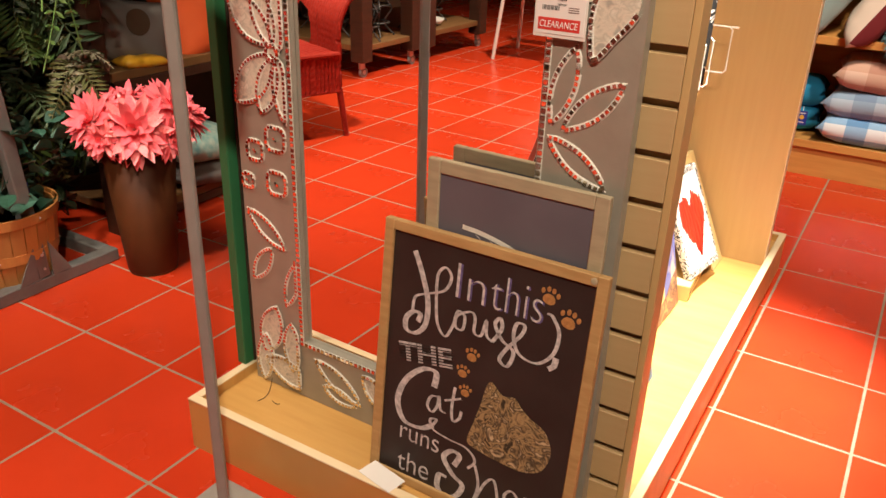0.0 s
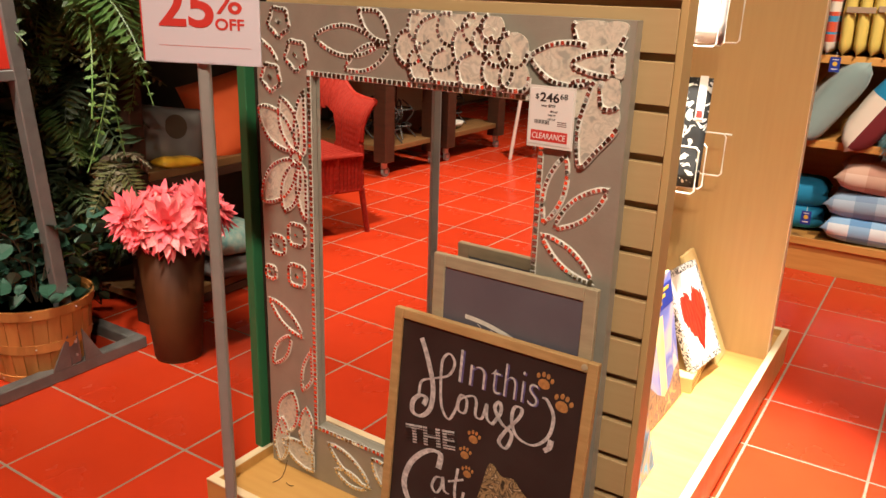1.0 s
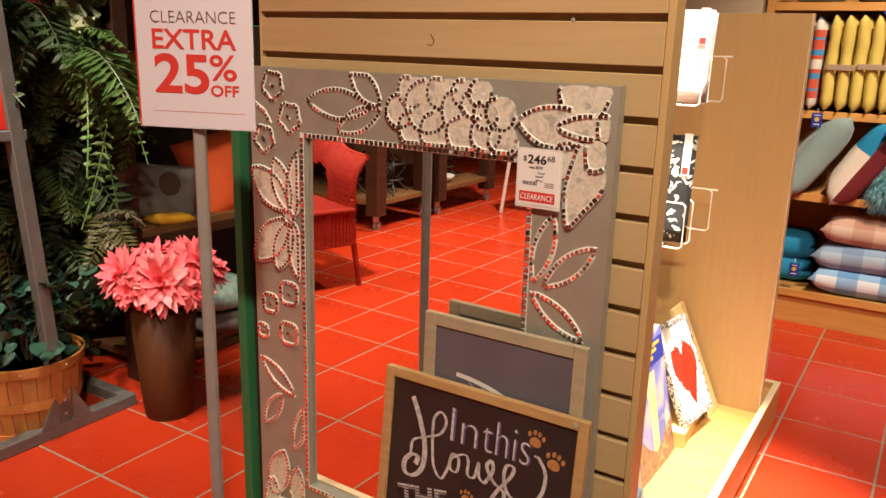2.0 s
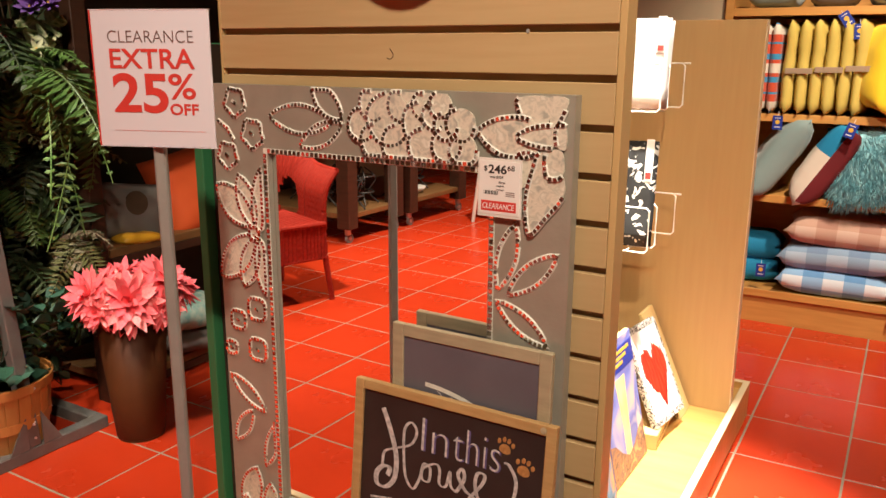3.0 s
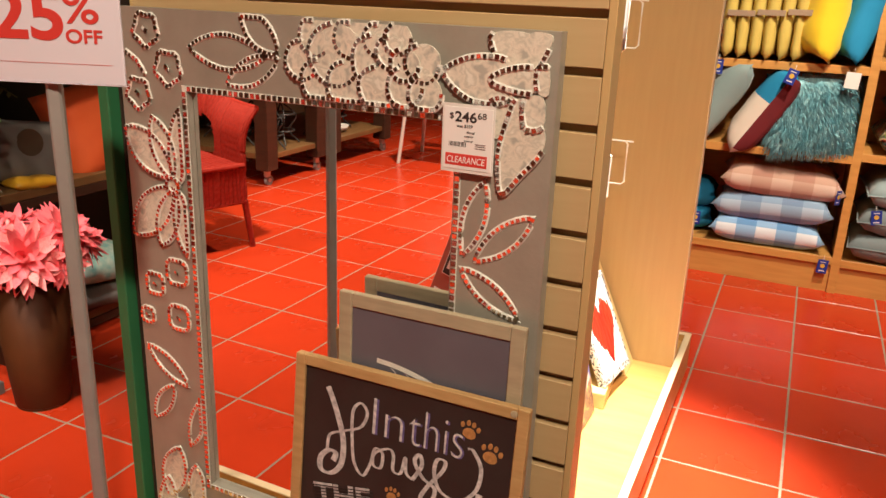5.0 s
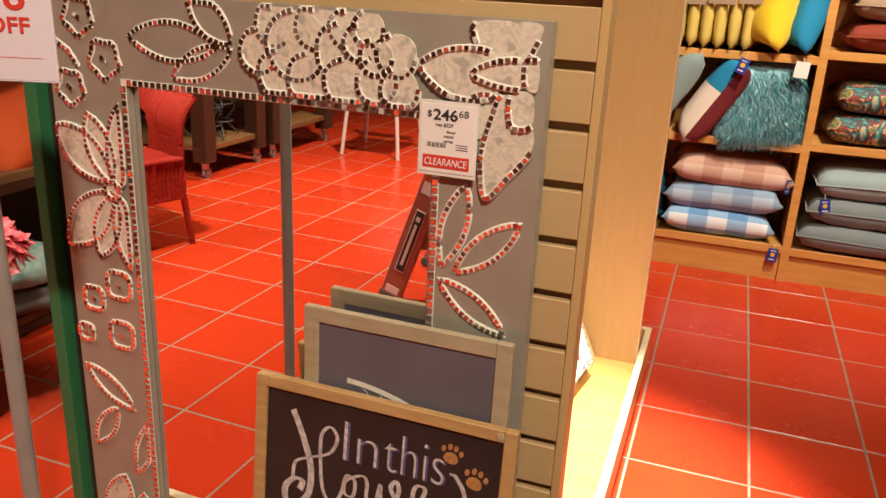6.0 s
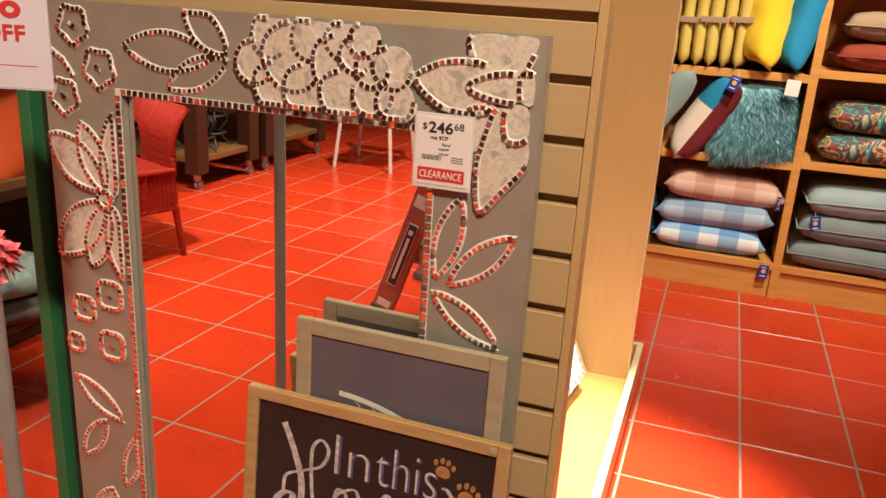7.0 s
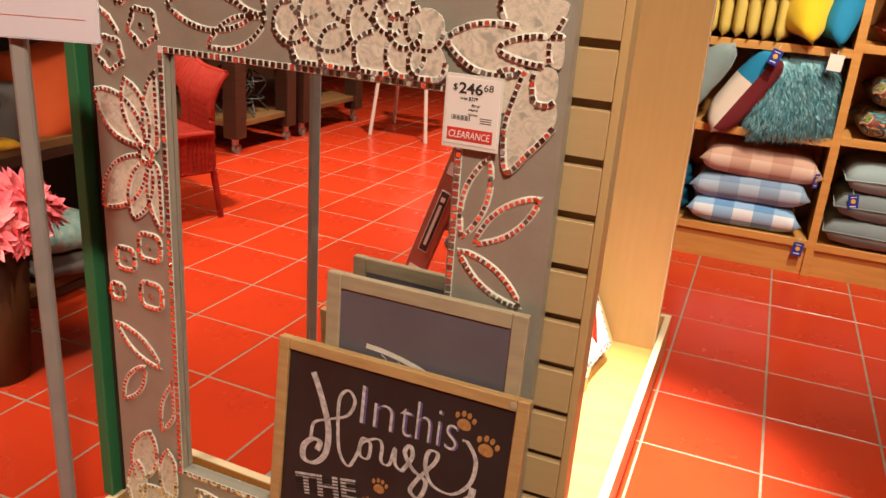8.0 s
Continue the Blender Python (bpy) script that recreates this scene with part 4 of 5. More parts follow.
def petal(bm, length, width, cup, m, n=4):
    rows = []
    for i in range(n + 1):
        t = i / n
        w = width * (math.sin(math.pi * (0.12 + 0.80 * t)) ** 0.9 if i < n else 0.05)
        lift = cup * t * t * length
        rows.append([bm.verts.new(m @ Vector((-w / 2, t * length, lift + 0.16 * w))), bm.verts.new(m @ Vector((0, t * length, lift))), bm.verts.new(m @ Vector((w / 2, t * length, lift + 0.16 * w)))])
    for a, b in zip(rows, rows[1:]):
        for j in (0, 1):
            bm.faces.new((a[j], a[j + 1], b[j + 1], b[j]))


PETALS = []
for ringno, ln in enumerate((1.0, 0.96, 0.88, 0.74, 0.55, 0.38)):
    for cup in (-0.10, 0.16):
        bm = bmesh.new()
        petal(bm, ln, 0.25 * (1 - 0.02 * ringno), cup, Matrix.Identity(4), 5)
        me = bpy.data.meshes.new("petal")
        bm.normal_update()
        bm.to_mesh(me)
        bm.free()
        me.materials.append(PETAL if (ringno + (cup > 0)) % 2 == 0 else PETALTIP)
        for p in me.polygons:
            p.use_smooth = True
        PETALS.append(me)


def dahlia(parent, place, facing, size, rng, single=True):
    ax = Vector(facing).normalized().to_track_quat("Z", "Y").to_matrix().to_4x4()
    flower = part("bloom", lathe([(0.006, -0.012), (0.012, 0.0), (0.008, 0.016), (0.002, 0.02)], 10), PETALTIP, parent, "coral pink silk dahlia")
    flower.matrix_local = Matrix.Translation(place) @ ax
    rest = bmesh.new()
    for ringno, (n, tilt) in enumerate(((20, -30), (20, -12), (18, 5), (16, 22), (13, 42), (10, 64))):
        for k in range(n):
            m = pose(0, 0, 0.005 * ringno, 0, 0, 360 * k / n + 13 * ringno + rng.gauss(0, 5)) @ pose(0, 0.004, 0, tilt + rng.gauss(0, 10), rng.gauss(0, 12), 0) @ Matrix.Scale(size * rng.uniform(1.0, 1.2), 4)
            me = PETALS[2 * ringno + rng.randrange(2)]
            if single and ringno < 4:
                piece("petal", me, flower, m)
            else:
                k0 = len(rest.verts)
                rest.from_mesh(me)
                rest.verts.ensure_lookup_table()
                bmesh.ops.transform(rest, matrix=m, verts=rest.verts[k0:])
    tagged(part("petal_heart", rest, PETAL, flower, "", True), kind="stuff")


bouquet = thing("dahlia_bunch", "bunch of coral pink silk dahlias in the brown vase", "flowers", (-1.725, -0.56, 0.382))
bouquet.scale = (0.92, 0.92, 0.92)
rg = random.Random(11)
toward = Vector((0.75, -0.6, 0))
side = Vector((0.62, 0.78, 0))
for s, f, h, z, size in ((0.0, 0.095, 0.30, 0.105, 0.118), (-0.110, 0.04, 0.45, 0.125, 0.100), (0.110, 0.03, 0.55, 0.150, 0.102), (0.160, -0.02, 0.3, 0.105, 0.085), (-0.015, -0.01, 1.0, 0.150, 0.092),
                         (-0.135, -0.05, 0.3, 0.110, 0.080), (0.095, 0.085, 0.05, 0.070, 0.078), (-0.05, -0.10, 0.6, 0.125, 0.080), (0.06, -0.11, 0.6, 0.13, 0.080), (-0.085, 0.085, 0.1, 0.080, 0.075)):
    p = side * s + toward * f + Vector((0, 0, z))
    dahlia(bouquet, p, side * (s * 4) + toward * (f * 6 + 0.25) + Vector((0, 0, h)), size, rg, f > 0.05)
    part("stem", rod((p.x * 0.25, p.y * 0.25, -0.25), (p.x, p.y, p.z), 0.0035, n=6), FERNDARK, bouquet)


# ---- grey rack with a red panel, and the bushel basket in it ----
rack = thing("display_rack", "grey welded steel floor rack with gusseted posts", "rack", (-1.88, -0.84, 0))
part("base_bar", box(-0.022, 0.022, -0.75, 0.255, 0.0, 0.04, 0.003), RACKSTEEL, rack)
part("base_bar", box(-0.62, -0.022, 0.213, 0.255, 0.0, 0.04, 0.003), RACKSTEEL, rack)
part("base_bar", box(-0.62, -0.022, -0.75, -0.708, 0.0, 0.04, 0.003), RACKSTEEL, rack)
part("post", box(-0.020, 0.020, -0.020, 0.020, 0.04, 1.75, 0.003), RACKSTEEL, rack).rotation_euler.x = radians(3.6)
for sgn in (-1, 1):
    bm = bmesh.new()
    vs = [bm.verts.new(v) for v in ((0.0225, sgn * 0.024, 0.04), (0.0225, sgn * 0.085, 0.04), (0.0225, sgn * 0.024, 0.15))]
    vb = [bm.verts.new((0.018, v.co.y, v.co.z)) for v in vs]
    bm.faces.new(vs), bm.faces.new(vb[::-1])
    for i in range(3):
        bm.faces.new((vs[i], vb[i], vb[(i + 1) % 3], vs[(i + 1) % 3]))
    part("gusset", bm, RACKSTEEL, rack)
for zz in (0.07, 0.115, 0.22):
    part("bolt", lathe([(0.005, 0), (0.004, 0.003)], 8), CHROME, rack).matrix_local = pose(0.022, -0.002, zz, 0, 90, 0)
part("cross_bar", box(-0.018, 0.018, -0.74, -0.03, 0.925, 0.955, 0.003), RACKSTEEL, rack)
part("red_panel", box(-0.006, 0.006, -0.70, -0.06, 0.957, 1.45, 0.002), mat("red_panel_paint", (0.62, 0.03, 0.015), 0.45), rack, "bright red panel")

basket = thing("bushel_basket", "split wood bushel basket with a hoop band", "basket", (-2.015, -0.865, 0.0))
R0, R1, HB = 0.135, 0.170, 0.250
part("lining", lathe([(R0 - 0.006, 0.002), (R1 - 0.006, HB - 0.01), (R1 - 0.012, HB - 0.01), (R0 - 0.012, 0.012)], 40), BASKET, basket)
for k in range(26):
    a = 6.2832 * k / 26
    w = 0.5 * 6.2832 / 26 * 0.93
    bm = bmesh.new()
    q = []
    for rr, z in ((R0, 0.0), (R0 + (R1 - R0) * 0.5 + 0.004, HB / 2), (R1, HB)):
        q.append([bm.verts.new(((rr + o) * math.cos(a + s * w), (rr + o) * math.sin(a + s * w), z)) for s, o in ((-1, 0), (1, 0), (1, -0.004), (-1, -0.004))])
    for u, v in zip(q, q[1:]):
        for j in range(4):
            bm.faces.new((u[j], u[(j + 1) % 4], v[(j + 1) % 4], v[j]))
    part("stave", bm, BASKET, basket)
for z, hgt in ((0.105, 0.03), (0.004, 0.022), (HB - 0.03, 0.03)):
    rr = R0 + (R1 - R0) * (z + hgt / 2) / HB
    part("hoop", lathe([(rr + 0.004, z), (rr + 0.007, z + hgt), (rr + 0.001, z + hgt), (rr - 0.002, z)], 40), BASKET, basket)
    for k in range(8):
        part("nail", lathe([(0.003, 0), (0.002, 0.002)], 6), CHROME, basket).matrix_local = pose((rr + 0.006) * math.cos(0.78 * k - 0.6), (rr + 0.006) * math.sin(0.78 * k - 0.6), z + hgt / 2, 0, 90, math.degrees(0.78 * k - 0.6))


# ---- greenery ----
OLIVE = mat("olive_frond", (0.085, 0.090, 0.025), 0.6, (0.12, 0.10, 0.035), 12, 0.8, 0.1, 80, vary=0.35)
DRYLEAF = mat("dry_pale_frond", (0.22, 0.19, 0.12), 0.7, (0.14, 0.11, 0.06), 12, 0.8, 0.1, 80, vary=0.3)
VARIEG = blotched("variegated_leaf", [(0.05, 0.09, 0.03), (0.10, 0.14, 0.05), (0.35, 0.36, 0.22), (0.42, 0.42, 0.28)], 30, 0.6, 1.0)
REDSILK = mat("dark_red_silk", (0.28, 0.012, 0.014), 0.7, (0.20, 0.008, 0.010), 20, 0.6)


def leaf_face(bm, m, ln, w, fold=0.2, n=3):
    rows = []
    for i in range(n + 1):
        t = i / n
        ww = w * (0.25 + 0.75 * math.sin(math.pi * (0.15 + 0.7 * t))) if 0 < i < n else w * 0.12
        rows.append([bm.verts.new(m @ Vector((-ww / 2, t * ln, fold * ww))), bm.verts.new(m @ Vector((0, t * ln, -0.12 * ln * t * t))), bm.verts.new(m @ Vector((ww / 2, t * ln, fold * ww)))])
    for a, b in zip(rows, rows[1:]):
        for j in (0, 1):
            bm.faces.new((a[j], a[j + 1], b[j + 1], b[j]))


def frond_mesh(name, ln, droop, material, seed, pairs=22, wide=0.28):
    rr = random.Random(seed)
    bm = bmesh.new()
    pts = []
    for i in range(pairs + 1):
        t = i / pairs
        pts.append(Vector((0.02 * math.sin(3 * t + seed), ln * (t - 0.35 * droop * t * t), ln * (0.35 * t - droop * t * t))))
    tube(pts, 0.0018, 4, bm)
    for i in range(2, pairs):
        t = i / pairs
        d = (pts[i + 1] - pts[i - 1]).normalized()
        l2 = ln * wide * (math.sin(math.pi * (0.12 + 0.86 * t)) ** 0.8) * rr.uniform(0.85, 1.1)
        for s in (-1, 1):
            q = d.to_track_quat("Y", "Z").to_matrix().to_4x4()
            m = Matrix.Translation(pts[i]) @ q @ pose(0, 0, 0, -12 + rr.gauss(0, 8), s * 14, -s * (68 + rr.gauss(0, 5)))
            leaf_face(bm, m, l2, ln / pairs * 0.95, 0.1, 2)
    me = bpy.data.meshes.new(name)
    bm.normal_update()
    bm.to_mesh(me)
    bm.free()
    me.materials.append(material)
    return me


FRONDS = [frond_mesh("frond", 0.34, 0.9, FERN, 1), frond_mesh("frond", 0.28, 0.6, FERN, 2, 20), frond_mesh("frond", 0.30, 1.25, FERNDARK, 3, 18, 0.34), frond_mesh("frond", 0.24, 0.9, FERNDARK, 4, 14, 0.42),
          frond_mesh("frond", 0.30, 1.1, OLIVE, 5, 20, 0.26), frond_mesh("frond", 0.20, 0.8, DRYLEAF, 6, 12, 0.40), frond_mesh("frond", 0.26, 1.9, FERN, 7, 24, 0.16)]


def fern(label, place, n, seed, kinds, face, size=1.0, spread=80):
    rr = random.Random(seed)
    th = thing("fern_plant", label, "plant", place, group="silk ferns")
    part("crown", lathe([(0.012, -0.03), (0.025, 0.0), (0.008, 0.02)], 8), TWIG, th)
    for k in range(n):
        me = FRONDS[kinds[k % len(kinds)]]
        piece("frond", me, th, pose(0, 0, 0, 0, 0, face + rr.uniform(-spread, spread)) @ pose(0, 0, 0, rr.uniform(-40, 45), rr.uniform(-30, 30), 0) @ Matrix.Scale(size * rr.uniform(0.75, 1.2), 4))
    return th


# plants stand before a dark lattice panel, and hang from it
lattice = thing("lattice_panel", "dark brown wooden lattice panel behind the silk plants", "panel", (-2.28, -0.90, 0))
for y in (-0.70, -0.35, 0.0, 0.32):
    part("stile", box(-0.015, 0.015, y - 0.02, y + 0.02, 0, 1.95, 0.003), BLACKWOOD, lattice)
for zz in (0.25, 0.65, 1.05, 1.45, 1.9):
    part("rail", box(-0.035, -0.015, -0.75, 0.38, zz - 0.02, zz + 0.02, 0.003), BLACKWOOD, lattice)
part("backing", box(-0.06, -0.035, -0.75, 0.38, 0, 1.95, 0.002), BLACKWOOD, lattice)
rr = random.Random(21)
for i in range(13):
    fern("dark green silk fern hanging on a lattice panel", (-2.20 + rr.uniform(-0.02, 0.06), -0.52 - 0.085 * (i % 6) + rr.uniform(-0.03, 0.03), 0.42 + 0.14 * (i // 2) + rr.uniform(-0.05, 0.05)),
         9, 40 + i, (0, 2, 4, 2) if i % 3 == 1 else ((2, 3, 1, 4) if i % 3 == 2 else (4, 3, 5, 2)), -90, rr.uniform(0.8, 1.05))
fern("bright green silk fern with long drooping fronds", (-2.10, -0.56, 1.17), 11, 7, (0, 1), -110, 0.95)
fern("bright green silk fern with long drooping fronds", (-2.10, -0.42, 1.05), 9, 8, (1, 0), -70, 0.85)
fern("bright green silk fern with long drooping fronds", (-2.10, -0.78, 1.28), 9, 9, (0, 1, 2), -95, 0.95)


def leafy(name, label, place, n, seed, material, spread, ln, category="plant", up=0.2):
    rr = random.Random(seed)
    th = thing(name, label, category, place)
    bm = bmesh.new()
    for k in range(max(4, n // 9)):
        e = Vector((rr.gauss(0, spread[0]), rr.gauss(0, spread[1]), rr.uniform(0.02, 1.0) * spread[2]))
        tube(smooth_line([(0, 0, -0.05), (e.x * 0.4, e.y * 0.4, e.z * 0.7), e], 4), 0.0022, 4, bm)
    tagged(part("twig_work", bm, TWIG, th), kind="stuff")
    bm = bmesh.new()
    for k in range(n):
        p = Vector((rr.gauss(0, spread[0]), rr.gauss(0, spread[1]), rr.uniform(0, 1) * spread[2]))
        m = Matrix.Translation(p) @ pose(0, 0, 0, rr.uniform(-60, 40), rr.uniform(-50, 50), rr.uniform(0, 360))
        s = ln * rr.uniform(0.6, 1.3)
        leaf_face(bm, m, s, s * 0.75, 0.18, 4)
    tagged(part("foliage", bm, material, th), kind="stuff")
    return th


leafy("ivy_plant", "blue-green silk ivy growing in the bushel basket", (-2.01, -0.86, 0.235), 120, 3, IVY, (0.085, 0.10, 0.26), 0.062)
leafy("ivy_plant", "yellow-green silk vine on the lattice panel", (-2.16, -0.56, 0.62), 60, 4, LIME, (0.03, 0.08, 0.25), 0.05)
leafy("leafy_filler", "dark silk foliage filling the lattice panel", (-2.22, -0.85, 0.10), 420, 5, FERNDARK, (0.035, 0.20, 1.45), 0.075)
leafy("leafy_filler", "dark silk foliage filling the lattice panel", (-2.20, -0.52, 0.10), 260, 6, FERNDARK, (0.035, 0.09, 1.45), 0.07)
pick = thing("plant_tag", "blue paper tag on wooden picks in the ivy basket", "tag", (-1.895, -0.84, 0.22))
part("card", box(-0.002, 0.002, -0.02, 0.02, 0.05, 0.11, 0.0005), NAVY, pick)
for k in range(4):
    part("pick", rod((0.0, -0.03 + 0.006 * k, -0.02), (0.0, -0.035 + 0.004 * k, 0.09), 0.0018, n=5), EDGE, pick)
fern("long drooping bright green silk fern", (-1.99, -0.60, 1.14), 5, 77, (6, 6, 0), -75, 1.15, 40)
fern("dry pale silk fern low on the lattice panel", (-2.02, -0.56, 0.62), 5, 78, (5, 4), -80, 0.9, 60)
fern("dry pale silk fern low on the lattice panel", (-1.98, -0.47, 0.36), 6, 79, (5, 4, 5), -60, 0.9, 70)
leafy("leafy_sprig", "variegated cream and green silk leaves", (-2.06, -0.57, 1.18), 26, 14, VARIEG, (0.03, 0.05, 0.14), 0.075)


def silk_flower(label, p, m, s, n=12, turn=(40, 25, 20)):
    fl = thing("silk_flower", label, "flower", p)
    bm = bmesh.new()
    for k in range(n):
        petal(bm, s * rr.uniform(0.8, 1.1), s * 0.42, 0.2, pose(0, 0, 0, *turn) @ pose(0, 0, 0, 0, 0, 360 * k / n) @ pose(0, 0, 0, 28 * (k % 2), 0, 0))
    head = part("corolla", bm, m, fl)
    part("flower_eye", lathe([(s * 0.12, 0.0), (s * 0.10, s * 0.1), (s * 0.02, s * 0.14)], 8), GOLD, head)
    part("stem", rod((0, 0, 0), (-0.12, 0, -0.08), 0.002, n=5), TWIG, fl)


for p in ((-2.00, -0.556, 1.244), (-2.00, -0.60, 1.236)):
    silk_flower("cream silk star flower among the ferns", p, CREAMFL, 0.034, 6, (60, 30, 30))
for p in ((-2.00, -0.545, 1.375), (-2.02, -0.58, 1.385), (-2.01, -0.60, 1.36)):
    silk_flower("purple silk flower among the ferns", p, PURPLE, 0.045, 16)
for p in ((-2.06, -0.74, 1.22), (-2.06, -0.80, 1.17), (-2.08, -0.70, 1.27)):
    silk_flower("dark red silk flower among the ferns", p, REDSILK, 0.06, 18, (50, 40, 20))


WRAP = blotched("blue_white_wrap", [(0.10, 0.25, 0.60), (0.70, 0.80, 0.90), (0.05, 0.12, 0.40), (0.85, 0.90, 0.95)], 25, 0.25, 2.0)
for p in ((-2.10, -1.10, 0.80), (-2.08, -1.12, 0.62)):
    w = thing("wrapped_parcel", "blue and white plastic wrapped parcel among the plants", "parcel", p, (70, 10, 80))
    part("wrap", pillow_mesh(0.14, 0.16, 0.07, 0.4, 0.03, 10, random.Random(8), 0.012), WRAP, w, smooth=True)


# ---- dark shelving with bags ----
sh = thing("shelf_unit", "dark brown wooden shelving unit with open shelves", "shelves", (-2.0, -0.44, 0))
for y in (0.0, 1.30):
    for x in (-0.035, -0.42):
        part("upright", box(x - 0.03, x + 0.03, y - 0.028, y + 0.028, 0, 1.95, 0.003), BROWNWOOD, sh)
for z in (0.06, 0.545, 1.02, 1.5):
    part("shelf_board", box(-0.44, 0.0, 0.029, 1.271, z - 0.018, z + 0.012, 0.002), SHELFBROWN, sh)
    part("shelf_lip", box(-0.006, 0.004, 0.0285, 1.2715, z - 0.05, z - 0.0185, 0.001), BROWNWOOD, sh)
part("back_board", box(-0.455, -0.445, -0.03, 1.33, 0, 1.95, 0), BLACKWOOD, sh)
wb = thing("woven_basket", "honey coloured woven basket on a shelf", "basket", (-2.12, -0.28, 1.032))
bm = bmesh.new()
for k in range(9):
    rr0 = 0.085 + 0.0015 * k
    tube([(rr0 * math.cos(6.2832 * i / 30) + 0.003 * (-1) ** (i + k) * math.cos(6.2832 * i / 30), rr0 * math.sin(6.2832 * i / 30) + 0.003 * (-1) ** (i + k) * math.sin(6.2832 * i / 30), 0.008 + 0.0145 * k) for i in range(30)], 0.0075, 6, bm, True)
part("weave", bm, BASKET, wb)
part("bottom", lathe([(0.08, 0.0), (0.084, 0.006)], 24), BASKET, wb)
bag = thing("grey_cushion", "grey felt cushion with a round darker patch on a shelf", "cushion", (-2.12, -0.25, 0.655), (80, 10, 80))
part("cover", pillow_mesh(0.34, 0.22, 0.12, 0.5, 0.05, 12, random.Random(2)), GREYCLOTH, bag, smooth=True)
part("round_patch", lathe([(0.045, 0.0), (0.044, 0.003)], 20), TWIG, bag, "darker round patch").location = (0.02, 0.03, 0.058)
bag2 = thing("orange_bag", "orange canvas bag slumped on a shelf", "bag", (-2.10, 0.12, 0.70), (75, -12, 82))
part("body", pillow_mesh(0.46, 0.34, 0.16, 0.45, 0.04, 12, random.Random(3), 0.012), ORANGE, bag2, smooth=True)
part("label_card", box(-0.03, 0.03, -0.045, 0.045, 0, 0.0015, 0.0004), PAPER, bag2).matrix_local = pose(-0.02, -0.08, 0.088, 12, 0, 20)
part("strap", tube(smooth_line([(-0.05, -0.15, 0.08), (-0.06, -0.22, 0.12), (-0.07, -0.30, 0.12)], 4), 0.006, 6), ORANGE, bag2)
yw = thing("yellow_pack", "flat yellow pack in clear plastic wrap on a shelf", "packet", (-2.04, -0.26, 0.568), (0, 4, 85))
part("pack", pillow_mesh(0.17, 0.10, 0.04, 0.5, 0.02, 10, random.Random(5), 0.006), YELLOWC, yw, smooth=True)
for p, m, lb, s in (((-2.08, -0.03, 0.125), GREYCLOTH, "dark grey cushion on a low shelf", 0.10), ((-2.06, -0.06, 0.235), TEALC, "teal printed cushion on a low shelf", 0.12)):
    c = thing("shelf_cushion", lb, "cushion", p, (0, 6, 86))
    part("cover", pillow_mesh(0.36, 0.34, s, 0.5, 0.08, 12, random.Random(int(p[2] * 999))), m, c, smooth=True)


# ---- pillow bookcase ----
case = thing("bookcase", "honey wood bookcase wall unit filled with pillows", "bookcase", (0, 1.70, 0))
for x in (-0.425, 0.428, 1.30, 2.15):
    part("divider", box(x, x + 0.034, 0, 0.40, 0, 2.2, 0.002), SHELFW, case)
    part("divider_edge", box(x - 0.0005, x + 0.0345, -0.004, -0.0002, 0, 2.2, 0.0008), SHELFW, case)
for x0, x1, zs in ((-0.391, 0.428, (0.145, 0.595, 0.960, 1.415, 1.85)), (0.462, 1.30, (0.140, 0.608, 0.985, 1.415, 1.85)), (1.334, 2.15, (0.140, 0.608, 0.985, 1.415, 1.85))):
    for z in zs:
        part("shelf", box(x0 + 0.0005, x1 - 0.0005, 0.002, 0.385, z - 0.016, z + 0.016, 0.001), SHELFW, case)
        part("shelf_edge", box(x0 + 0.0005, x1 - 0.0005, -0.004, 0.0016, z - 0.017, z + 0.017, 0.001), SHELFW, case)
    part("kick_board", box(x0, x1, 0.012, 0.026, 0.0, 0.1285, 0), SHELFW, case)
part("back_board", box(-0.425, 2.184, 0.401, 0.412, 0, 2.2, 0), SHELFW, case)
GING = checked("blue_white_gingham", (0.72, 0.78, 0.86), (0.27, 0.46, 0.72), (0.13, 0.30, 0.58), 0.085)
GINGB = checked("grey_blue_gingham", (0.40, 0.50, 0.64), (0.25, 0.36, 0.52), (0.18, 0.27, 0.43), 0.085)
GINGP = checked("pink_gingham", (0.62, 0.44, 0.37), (0.52, 0.32, 0.25), (0.42, 0.22, 0.17), 0.085)
SEAFOAM = mat("sea_grey_cloth", (0.215, 0.29, 0.29), 0.85, (0.18, 0.245, 0.25), 6, 0.7, 0.2, 350, sheen=0.3)
SLATECLOTH = mat("slate_cloth", (0.175, 0.215, 0.23), 0.85, (0.145, 0.18, 0.195), 6, 0.7, 0.2, 350, sheen=0.3)
DUSTY = mat("dusty_blue_cloth", (0.27, 0.35, 0.375), 0.85, (0.23, 0.30, 0.32), 6, 0.7, 0.2, 350, sheen=0.3)
LEMON = mat("lemon_cloth", (0.82, 0.58, 0.015), 0.85, (0.72, 0.48, 0.01), 5, 0.7, 0.2, 350, sheen=0.2)
CYAN = mat("cyan_cloth", (0.008, 0.24, 0.46), 0.85, (0.006, 0.19, 0.39), 5, 0.7, 0.2, 350)
CREAM = mat("cream_cloth", (0.72, 0.62, 0.54), 0.85, (0.64, 0.54, 0.46), 5, 0.7, 0.2, 350)
WINE = mat("wine_cloth", (0.16, 0.012, 0.018), 0.85, (0.12, 0.008, 0.014), 5, 0.7, 0.2, 350)
TAUPE = mat("taupe_cloth", (0.33, 0.23, 0.155), 0.85, (0.27, 0.19, 0.13), 5, 0.7, 0.2, 350)
